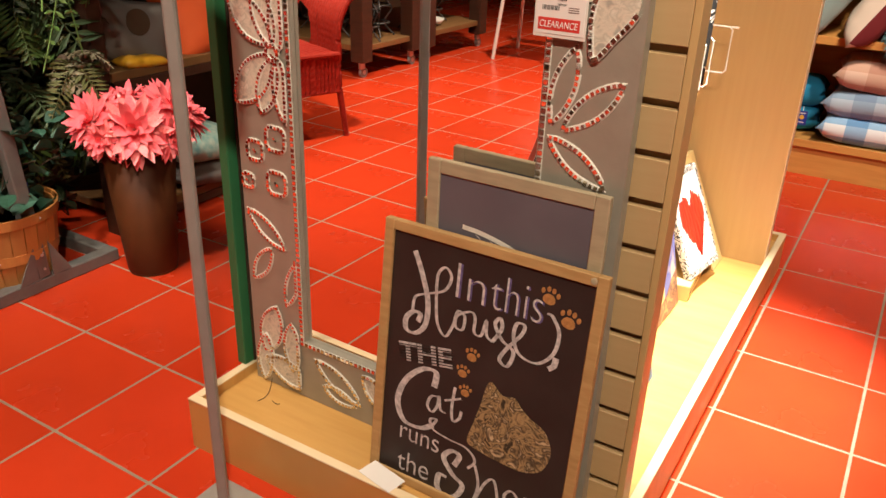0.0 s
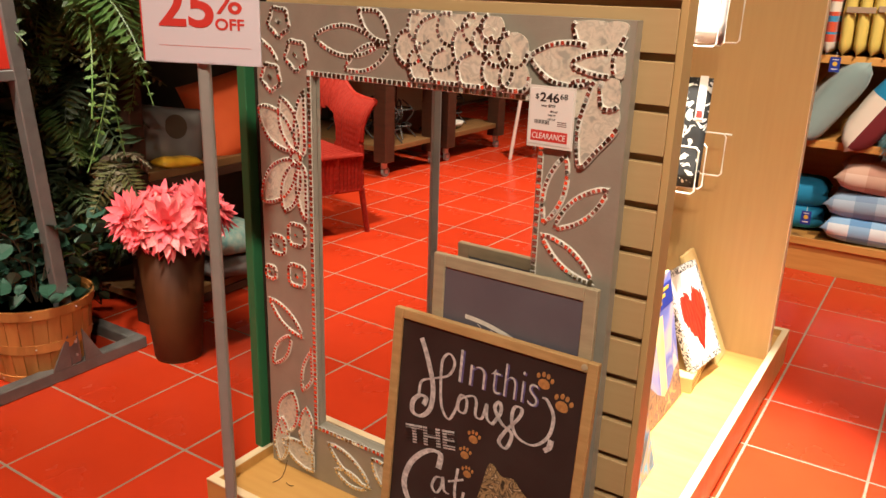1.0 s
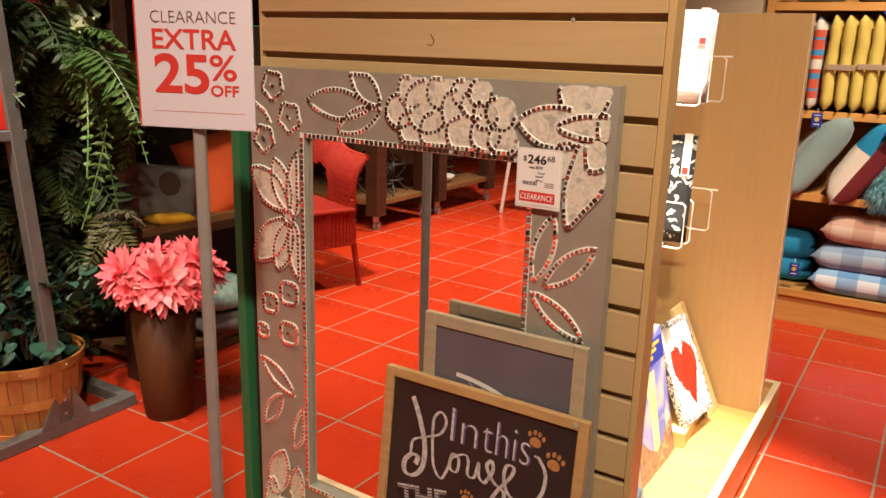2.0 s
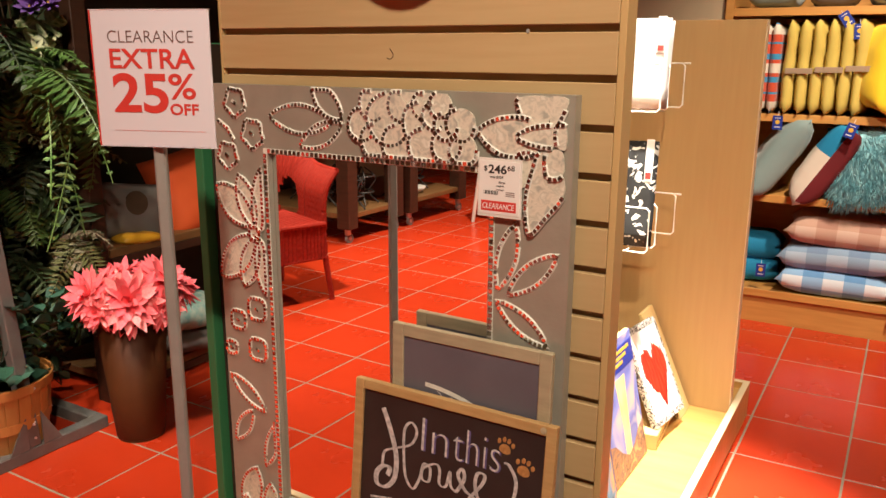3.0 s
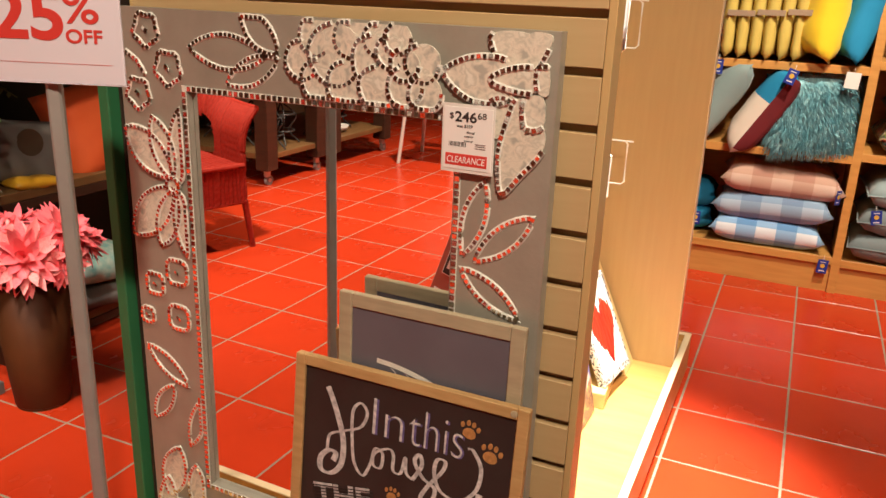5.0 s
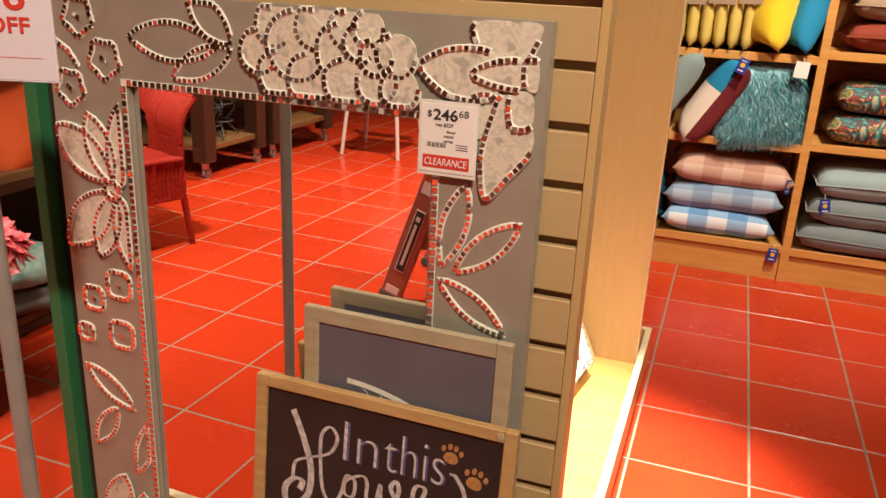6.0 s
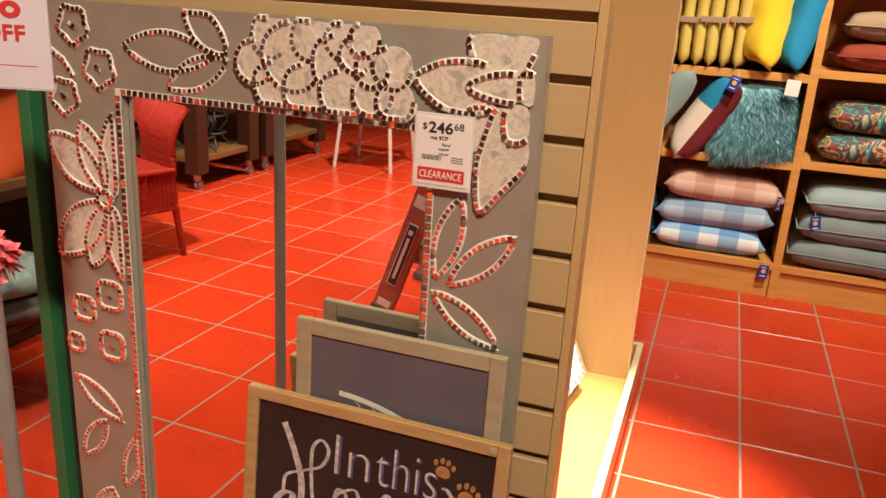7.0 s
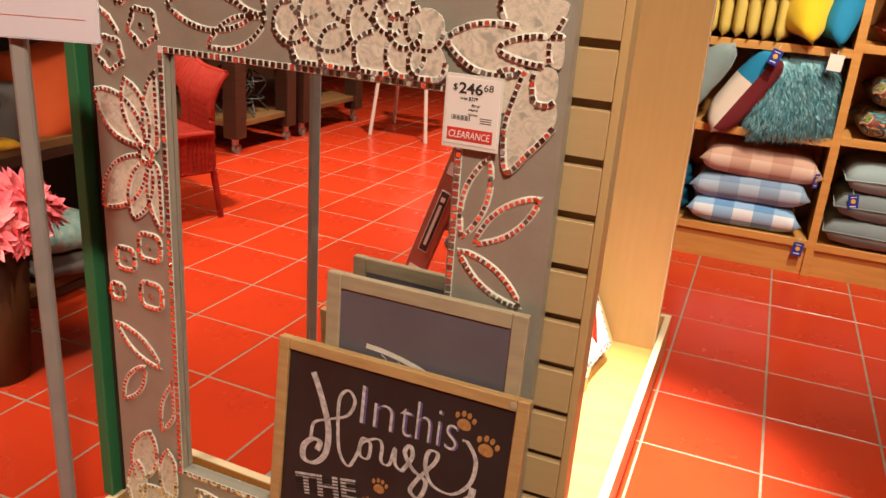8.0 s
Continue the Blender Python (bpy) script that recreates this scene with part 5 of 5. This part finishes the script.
BRICK = mat("brick_cloth", (0.24, 0.035, 0.015), 0.85, (0.19, 0.025, 0.012), 5, 0.7, 0.2, 350)
FRINGE = mat("teal_fringe", (0.20, 0.52, 0.62), 0.5, (0.46, 0.74, 0.80), 25, 0.8, vary=0.2)
FLORAL = blotched("bold_floral_print", [(0.50, 0.38, 0.20), (0.05, 0.28, 0.30), (0.03, 0.12, 0.13), (0.03, 0.03, 0.03), (0.30, 0.035, 0.015), (0.52, 0.42, 0.24), (0.03, 0.05, 0.05), (0.22, 0.22, 0.03)], 13, 0.6, 1.6)
STRIPE = checked("red_blue_stripe", (0.62, 0.56, 0.48), (0.50, 0.06, 0.02), (0.03, 0.22, 0.42), 0.075, ((1, 1.0), (1, 0.55)))
MUSTARD = mat("mustard_cloth", (0.60, 0.46, 0.11), 0.85, (0.46, 0.33, 0.065), 5, 0.7, 0.2, 350)


def pillow(name, label, place, turn, w, h, d, m, seed, puff=0.5, pinch=0.10, piping=None, lump=0.006):
    th = thing(name, label, "pillow", place, turn, group="pillows on the bookcase")
    cover = part("cover", pillow_mesh(w, h, d, puff, pinch, 16, random.Random(seed), 0.005, lump), m, th, smooth=True)
    if piping:
        pts = [Vector((u * (1 - pinch * (1 - v * v) * u * u) * w / 2, v * (1 - pinch * (1 - u * u) * v * v) * h / 2, 0)) for u, v in
               [(-1 + 2 * i / 10, -1) for i in range(10)] + [(1, -1 + 2 * i / 10) for i in range(10)] + [(1 - 2 * i / 10, 1) for i in range(10)] + [(-1, 1 - 2 * i / 10) for i in range(10)]]
        part("piping", tube(pts, 0.004, 6, None, True), piping, cover)
    return th


def hang_tag(place, turn, m=NAVY, w=0.042, h=0.062):
    th = thing("hang_tag", "navy paper hang tag with a gold disc" if m is NAVY else "white paper hang tag", "tag", place, turn)
    part("card", box(-w / 2, w / 2, -0.0008, 0.0008, -h, 0, 0.0003), m, th)
    if m is NAVY:
        part("disc", flat_shape([(0.010 * math.cos(0.5236 * i), -0.028 + 0.010 * math.sin(0.5236 * i)) for i in range(12)], -0.0008, 0.0004), GOLD, th)
        part("print_line", box(-0.012, 0.012, -0.0012, -0.0008, -0.012, -0.009, 0), PAPER, th)
        part("print_line", box(-0.012, 0.012, -0.0012, -0.0008, -0.052, -0.048, 0), PAPER, th)
    part("cord", rod((0, 0, 0), (0, 0.012, 0.02), 0.0008, n=5), PAPER, th)
    return th


pillow("throw_pillow", "blue and white gingham pillow at the bottom of a stack", (0.135, 1.885, 0.224), (0, 1, 2), 0.49, 0.42, 0.135, GING, 1, 0.36)
pillow("throw_pillow", "grey-blue gingham pillow in a stack", (0.150, 1.885, 0.338), (0, -1, -1), 0.51, 0.42, 0.135, GINGB, 2, 0.36)
pillow("throw_pillow", "dusty pink gingham pillow on top of a stack", (0.165, 1.885, 0.452), (0, 2, 3), 0.52, 0.42, 0.135, GINGP, 3, 0.36)
def leaning(place, lean, yaw):
    """The pose of a pillow that leans sideways like a book: thin way across the shelf."""
    c, d = math.cos(radians(lean)), math.sin(radians(lean))
    return Matrix.Translation(place) @ pose(0, 0, 0, 0, 0, yaw) @ Matrix(((0, d, c, 0), (1, 0, 0, 0), (0, c, -d, 0), (0, 0, 0, 1)))


pillow("throw_pillow", "sea-grey pillow with dark corner label leaning on a shelf", (0, 0, 0), (0, 0, 0), 0.32, 0.42, 0.15, SEAFOAM, 4).matrix_world = leaning((-0.165, 1.79, 0.785), 33, 14)
tri = thing("throw_pillow", "colour-blocked blue, cream and wine pillow leaning on a shelf", "pillow", (0, 0, 0), group="pillows on the bookcase")
tri.matrix_world = leaning((0.050, 1.775, 0.765), 31, 0)
for name, m, lb, keep in (("cream_panel", CREAM, "cream cloth panel", lambda c: c.z < 0.012 and c.y < 0.055), ("blue_panel", CYAN, "bright blue cloth panel", lambda c: c.z < 0.012 and c.y >= 0.055), ("wine_panel", WINE, "wine red cloth panel", lambda c: c.z >= 0.012)):
    bm = pillow_mesh(0.31, 0.42, 0.16, 0.5, 0.10, 18, random.Random(5), 0.006, 0.008)
    bmesh.ops.delete(bm, geom=[f for f in bm.faces if not keep(f.calc_center_median())], context="FACES")
    part(name, bm, m, tri, lb, True)
shag = pillow("fringed_pillow", "teal shaggy fringed pillow leaning on a shelf", (0.236, 1.765, 0.765), (80, -6, 4), 0.36, 0.35, 0.16, FRINGE, 7)
rf = random.Random(71)
bm = bmesh.new()
for k in range(3400):
    u, v = rf.uniform(-1, 1), rf.uniform(-1, 1)
    t = max(0.0, (1 - u ** 4) * (1 - v ** 4)) ** 0.5
    p = Vector((u * 0.172, v * 0.172, t * 0.080))
    d = Vector((rf.gauss(0, 0.010) + u * 0.012, -0.036 - rf.random() * 0.016, 0.012 + rf.random() * 0.010))
    w = Vector((0.0017, 0, 0.0006))
    a, b, c, e = bm.verts.new(p - w), bm.verts.new(p + w), bm.verts.new(p + d * 0.6 + w + Vector((0, 0, 0.005))), bm.verts.new(p + d)
    bm.faces.new((a, b, c)), bm.faces.new((a, c, e))
tagged(part("fringe", bm, FRINGE, shag), kind="stuff")
for i in range(6):
    pillow("seat_pad", "mustard tied seat pad standing on a shelf", (-0.135 + 0.060 * i, 1.84, 1.180), (90, 0, 88 - 2 * i), 0.33, 0.40, 0.056, MUSTARD, 20 + i, 0.3, 0.02)
for i in range(3):
    pillow("seat_pad", "red and blue striped seat pad standing on a shelf", (-0.285 + 0.045 * i, 1.84, 1.175), (90, 0, 88), 0.33, 0.39, 0.05, STRIPE, 30 + i, 0.3, 0.02)
pillow("throw_pillow", "lemon yellow pillow standing on a shelf", (0, 0, 0), (0, 0, 0), 0.29, 0.42, 0.15, LEMON, 9, pinch=0.16, lump=0.016).matrix_world = leaning((0.205, 1.765, 1.190), 6, 36)
pillow("throw_pillow", "cyan blue pillow standing on a shelf", (0, 0, 0), (0, 0, 0), 0.27, 0.40, 0.12, CYAN, 10, pinch=0.16, lump=0.016).matrix_world = leaning((0.352, 1.775, 1.175), 12, 26)
for i, z in enumerate((0.225, 0.335)):
    pillow("throw_pillow", "deep teal pillow in a stack on the bottom shelf", (-0.235, 1.93, z), (0, 0, 4), 0.26, 0.30, 0.13, CYAN, 80 + i)
band = thing("cotton_tie", "taupe cotton ties round the mustard seat pads", "strap", (0.015, 1.675, 1.165))
for i in range(3):
    part("tie", box(-0.165 + 0.118 * i, -0.055 + 0.118 * i, -0.003, 0.002, -0.012 + 0.006 * i, 0.012 + 0.006 * i, 0.001), TAUPE, band)
for i, m in enumerate((SEAFOAM, GREYCLOTH, DUSTY)):
    pillow("folded_cushion", "folded cushion on the top shelf", (-0.24 + 0.24 * i, 1.88, 1.49), (0, 0, 3 * i), 0.22, 0.34, 0.11, m, 90 + i)
for i, (m, lb, z) in enumerate(((SLATECLOTH, "slate grey piped chair cushion in a stack", 0.222), (SLATECLOTH, "slate grey piped chair cushion in a stack", 0.342), (DUSTY, "dusty blue-grey piped chair cushion on a stack", 0.465))):
    pillow("chair_cushion", lb, (0.740 + 0.012 * i, 1.885, z), (0, 1 - i, -2 + 2 * i), 0.52, 0.44, 0.135, m, 40 + i, 0.3, 0.03, m)
for i, z in enumerate((0.690, 0.815)):
    pillow("chair_cushion", "bold floral print cushion on a shelf", (0.735 + 0.02 * i, 1.885, z), (0, 1, 2), 0.47, 0.42, 0.13, FLORAL, 50 + i, 0.35, 0.04)
pillow("chair_cushion", "brick red piped cushion on a shelf", (0.745, 1.885, 1.062), (0, 0, 1), 0.47, 0.42, 0.12, BRICK, 60, 0.35, 0.04, BRICK)
pillow("chair_cushion", "taupe piped cushion on a brick red one", (0.765, 1.885, 1.18), (0, 1, -2), 0.47, 0.42, 0.12, TAUPE, 61, 0.35, 0.04, TAUPE)
for p, t in (((0.395, 1.685, 0.150), (0, 3, 4)), ((0.150, 1.598, 0.955), (0, 18, 6)), ((0.120, 1.69, 1.36), (0, -4, 0)), ((0.050, 1.69, 1.405), (0, -35, 0)), ((-0.165, 1.685, 0.29), (0, 0, 6)), ((0.405, 1.69, 0.46), (0, 6, 60)), ((0.555, 1.665, 0.40), (0, -8, 10)), ((-0.16, 1.69, 0.97), (0, 0, 0))):
    hang_tag(p, t)
hang_tag((0.372, 1.66, 0.955), (0, 4, 4), PAPER, 0.055, 0.065)


# ---- behind the camera ----
chair = thing("wicker_armchair", "red painted wicker tub chair with flared arms", "chair", (-2.279, -2.513, 0), (0, 0, 110))
# local: +y to the back, +x across the seat


def wicker_panel(line, z0, z1, flare=0.0, nz=16, skip=None):
    """A bent screen of upright canes: line gives its foot, z1(s) its top at each share s of the way, flare how far the top leans out."""
    bm = bmesh.new()
    k = len(line)
    rows = []
    for i, a in enumerate(line):
        s = i / (k - 1)
        d = line[min(i + 1, k - 1)] - line[max(i - 1, 0)]
        nrm = Vector((-d.y, d.x, 0)).normalized()
        top = z1(s)
        rows.append([bm.verts.new((a + nrm * ((0.0035 if i % 2 else -0.0035) * (1 if j % 2 else 0.55) + flare * max(0.0, j / nz - 0.45) ** 2.2 * 3.6)).to_tuple()[:2] + (z0 + (top - z0) * j / nz,)) for j in range(nz + 1)])
    for i in range(k - 1):
        s = (i + 0.5) / (k - 1)
        for j in range(nz):
            z = z0 + (z1(s) - z0) * (j + 0.5) / nz
            if skip and skip(s, z):
                continue
            bm.faces.new((rows[i][j], rows[i + 1][j], rows[i + 1][j + 1], rows[i][j + 1]))
    bmesh.ops.delete(bm, geom=[v for v in bm.verts if not v.link_faces], context="VERTS")
    bmesh.ops.solidify(bm, geom=bm.faces[:], thickness=0.010)
    return bm


def spaced(points, n):
    """n places at even steps along a smooth line."""
    line = smooth_line(points, 24)
    run = [0.0]
    for a, b in zip(line, line[1:]):
        run.append(run[-1] + (b - a).length)
    return [line[min(max(sum(1 for r in run if r <= run[-1] * i / (n - 1)) - 1, 0), len(line) - 1)] for i in range(n)]


SHELL = spaced([(0.24, 0.0, 0), (0.245, 0.20, 0), (0.20, 0.40, 0), (0.0, 0.47, 0), (-0.20, 0.40, 0), (-0.245, 0.20, 0), (-0.24, 0.0, 0)], 131)


def shell_top(s):
    """The back rises between the two arms."""
    u = abs(2 * s - 1)
    return 0.655 + 0.155 * (1 / (1 + math.exp((u - 0.52) * 16)))


def shell_gap(s, z):
    """The oval openings between each arm and the back."""
    u = abs(2 * s - 1)
    return ((u - 0.47) / 0.13) ** 2 + ((z - 0.47) / 0.125) ** 2 < 1


seat = part("seat", box(-0.238, 0.238, 0.0, 0.45, 0.375, 0.392, 0.004), REDWICKER, chair)
for i in range(26):
    y = 0.012 + 0.0165 * i
    part("seat_cane", tube([(-0.235 + 0.0294 * j, y, 0.396 + (0.0035 if (i + j) % 2 else -0.002)) for j in range(17)], 0.0072, 6), REDWICKER, seat)
part("front_skirt", wicker_panel(spaced([(0.24, -0.004, 0), (0, -0.014, 0), (-0.24, -0.004, 0)], 49), 0.222, lambda s: 0.395, nz=12), REDWICKER, chair)
part("shell_skirt", wicker_panel(SHELL, 0.222, lambda s: 0.39, nz=12), REDWICKER, chair)
part("shell", wicker_panel(SHELL, 0.39, shell_top, -0.075, 18, shell_gap), REDWICKER, chair, "woven back and arms with oval openings")
part("seat_roll", tube(smooth_line([(-0.24, -0.010, 0.397), (0, -0.020, 0.399), (0.24, -0.010, 0.397)], 6), 0.013, 8), REDWICKER, chair)
part("skirt_roll", tube(smooth_line([(-0.24, -0.008, 0.224), (0, -0.018, 0.224), (0.24, -0.008, 0.224)], 6), 0.009, 8), REDWICKER, chair)
roll = []
for i, a in enumerate(SHELL):
    d = SHELL[min(i + 1, len(SHELL) - 1)] - SHELL[max(i - 1, 0)]
    roll.append(a - Vector((-d.y, d.x, 0)).normalized() * 0.078 + Vector((0, 0, shell_top(i / (len(SHELL) - 1)))))
part("top_roll", tube(roll, 0.016, 8), REDWICKER, chair)
for x in (-1, 1):
    part("arm_front", tube(smooth_line([(x * 0.318, -0.002, 0.655), (x * 0.275, -0.002, 0.600), (x * 0.246, 0.0, 0.52), (x * 0.242, 0.0, 0.40), (x * 0.242, 0.0, 0.222)], 6), 0.015, 8), REDWICKER, chair)
    part("leg", rod((x * 0.242, 0.0, 0.23), (x * 0.265, -0.02, 0.0), 0.016, 0.014), REDWICKER, chair)
    part("leg", rod((x * 0.19, 0.40, 0.23), (x * 0.21, 0.44, 0.0), 0.016, 0.014), REDWICKER, chair)


def caster(parent, x, y):
    c = part("caster", box(x - 0.014, x + 0.014, y - 0.02, y + 0.02, 0.055, 0.10, 0.004), CHROME, parent, "chrome swivel caster")
    part("wheel", rod((x - 0.010, y - 0.012, 0.032), (x + 0.010, y - 0.012, 0.032), 0.032, n=18), WHEEL, c)
    part("wheel_cap", rod((x - 0.013, y - 0.012, 0.032), (x + 0.013, y - 0.012, 0.032), 0.014, n=12), CHROME, c)


def table(label, x0, x1, y0, y1, seed):
    th = thing("rolling_table", label, "table", (0, 0, 0), group="rolling tables")
    for x in (x0 + 0.05, x1 - 0.05):
        for y in (y0 + 0.05, y1 - 0.05):
            part("leg", box(x - 0.05, x + 0.05, y - 0.05, y + 0.05, 0.10, 0.72, 0.004), BROWNWOOD, th)
            caster(th, x, y)
    part("tabletop", box(x0 - 0.03, x1 + 0.03, y0 - 0.02, y1 + 0.02, 0.72, 0.77, 0.005), BROWNWOOD, th)
    part("lower_shelf", box(x0 + 0.02, x1 - 0.02, y0 + 0.02, y1 - 0.02, 0.165, 0.20, 0.003), SHELFBROWN, th)
    part("apron", box(x1 - 0.09, x1 - 0.06, y0 + 0.10, y1 - 0.10, 0.62, 0.72, 0.002), BROWNWOOD, th)
    return th


table("dark walnut rolling table with a low shelf on casters", -4.0, -2.83, -4.34, -3.715, 1)
table("dark walnut rolling table with a low shelf on casters", -4.0, -2.82, -5.20, -4.41, 2)
for k, (x, y) in enumerate(((-2.98, -3.93), (-3.02, -4.10), (-3.22, -3.9), (-3.25, -4.12), (-3.45, -4.0), (-3.05, -4.55), (-3.1, -4.85))):
    w = thing("wire_planter", "black wrought wire stand on the low shelf of a table", "plant stand", (x, y, 0.20), (0, 0, 40 * k))
    for j in range(4):
        a = 1.57 * j
        part("scroll", tube(smooth_line([(0.02 * math.cos(a), 0.02 * math.sin(a), 0.26), (0.10 * math.cos(a), 0.10 * math.sin(a), 0.18), (0.05 * math.cos(a), 0.05 * math.sin(a), 0.09), (0.12 * math.cos(a), 0.12 * math.sin(a), 0.005)], 6), 0.006, 6), DARKINK, w)
    for z in (0.09, 0.2):
        part("hoop", tube([(0.085 * math.cos(0.3927 * i), 0.085 * math.sin(0.3927 * i), z) for i in range(16)], 0.006, 6, None, True), DARKINK, w)
for k, (x, y) in enumerate(((-2.98, -4.70),)):
    c = thing("white_ceramic", "white glazed ceramic bird-bath bowl lying on the low shelf", "ceramic", (x, y, 0.20))
    part("bowl", lathe([(0.03, 0), (0.07, 0.02), (0.085, 0.05), (0.075, 0.05), (0.02, 0.015)], 24), WHITEMETAL, c, smooth=True)

stool = thing("metal_chair", "white powder-coated metal chair", "chair", (-2.35, -5.08, 0), (0, 0, 0))
for x, y in ((-0.19, 0.25), (0.24, 0.235), (-0.255, -0.24), (0.21, -0.25)):
    part("leg", rod((x, y, 0.0), (x * 0.82, y * 0.82, 0.44), 0.013, n=10), WHITEMETAL, stool)
part("seat", box(-0.20, 0.20, -0.20, 0.20, 0.44, 0.465, 0.012), WHITEMETAL, stool)
part("backrest", box(-0.19, 0.19, -0.215, -0.195, 0.60, 0.82, 0.008), WHITEMETAL, stool)
for x in (-0.17, 0.17):
    part("back_post", rod((x, -0.19, 0.45), (x, -0.215, 0.82), 0.012, n=10), WHITEMETAL, stool)

ladder = thing("step_ladder", "faded red fibreglass step ladder with grey metal steps", "ladder", (-1.09, -2.592, 0))
for y in (0.0, -0.42):
    m = Matrix.Translation((0, y, 0)) @ pose(0, 0, 0, 0, 18.8, 0)
    rail = part("front_rail", box(-0.044, 0.044, -0.016, 0.014, 0.0, 1.30, 0.003), LADDERRED, ladder)
    rail.matrix_local = m
    part("foot_pad", box(-0.047, 0.047, -0.018, 0.016, -0.003, 0.03, 0.002), RUBBER, rail)
    if y == 0.0:
        part("label_plate", box(-0.020, 0.020, 0.014, 0.016, 0.135, 0.405, 0.006), WHITEMETAL, rail)
        part("label_field", box(-0.017, 0.017, 0.016, 0.0172, 0.140, 0.400, 0.006), DARKINK, rail)
        part("label_print", box(-0.006, 0.006, 0.0172, 0.018, 0.165, 0.345, 0.002), WHITEMETAL, rail)
        part("label_mark", box(-0.009, 0.009, 0.0172, 0.018, 0.358, 0.378, 0.003), WHITEMETAL, rail)
        part("warning_label", box(-0.030, 0.030, 0.014, 0.0152, 0.47, 0.52, 0.001), PAPER, rail)
        part("orange_label", box(-0.030, 0.030, 0.014, 0.0152, 0.523, 0.575, 0.001), ORANGE, rail)
        part("data_label", box(-0.028, 0.028, 0.014, 0.0152, 0.035, 0.065, 0.001), PAPER, rail)
    back = part("rear_rail", box(-0.02, 0.02, -0.012, 0.012, 0.0, 1.30, 0.003), LADDERRED, ladder)
    back.matrix_local = Matrix.Translation((0.86, y, 0)) @ pose(0, 0, 0, 0, -19.5, 0)
for k in (1, 2, 3):
    s = 0.30 * k
    part("step", box(0.34 * s - 0.045, 0.34 * s + 0.06, -0.405, -0.016, 0.945 * s - 0.012, 0.945 * s + 0.012, 0.003), ALU, ladder)
    part("step_brace", box(0.34 * s - 0.01, 0.34 * s + 0.04, -0.06, -0.03, 0.945 * s - 0.07, 0.945 * s - 0.012, 0.003), ALU, ladder)
part("top_cap", box(0.34, 0.54, -0.45, 0.03, 1.21, 1.26, 0.01), LADDERRED, ladder)
part("spreader", rod((0.17, 0.018, 0.50), (0.69, 0.018, 0.50), 0.006, n=8), ALU, ladder)


# ---- ceiling spot heads, out of view, those of the added fill lamps too ----
for a, b, watts, cone in SPOTS:
    d = (Vector(b) - Vector(a)).normalized()
    head = thing("ceiling_spot", "white ceiling spotlight on a short stem, unseen, some added as fill", "ceiling light", (a[0], a[1], CEIL), group="ceiling spots")
    part("stem", rod((0, 0, 0), (0, 0, -0.06), 0.012, n=10), WHITEMETAL, head)
    part("canopy", lathe([(0.05, -0.012), (0.055, 0.0)], 20), WHITEMETAL, head)
    q = d.to_track_quat("Z", "Y").to_matrix().to_4x4()
    bm = lathe([(0.03, -0.07), (0.075, 0.0), (0.078, 0.05), (0.074, 0.05), (0.070, 0.0), (0.028, -0.06)], 20)
    hd = part("shade", bm, WHITEMETAL, head, smooth=True)
    hd.matrix_local = Matrix.Translation((0, 0, a[2] - CEIL)) @ q @ Matrix.Translation((0, 0, -0.02))


# ---- floor tiles ----
def tile_bm(s):
    return box(-s / 2, s / 2, -s / 2, s / 2, -0.010, 0.0, 0.0010)


one = bpy.data.meshes.new("tile")
b = tile_bm(T - 0.0068)
b.to_mesh(one)
b.free()
one.materials.append(TILE)
rest_v, rest_f = [], []
base_v, base_f = [tuple(v.co) for v in one.vertices], [tuple(p.vertices) for p in one.polygons]
rt = random.Random(31)
for i in range(-14, 11):
    for j in range(-25, 10):
        x, y = (i + 0.5) * T, (j + 0.5) * T
        if -9 <= i <= 3 and -15 <= j <= 5:
            piece("tile", one, floor, pose(x, y, rt.uniform(-0.0004, 0.0002), rt.gauss(0, 0.06), rt.gauss(0, 0.06), 0))
        else:
            k = len(rest_v)
            dz = rt.uniform(-0.0004, 0.0002)
            rest_v += [(vx + x, vy + y, vz + dz) for vx, vy, vz in base_v]
            rest_f += [tuple(q + k for q in f) for f in base_f]
me = bpy.data.meshes.new("tile_field")
me.from_pydata(rest_v, [], rest_f)
me.materials.append(TILE)
field = new("tile_field", me)
field.parent = floor
tagged(field, kind="stuff")
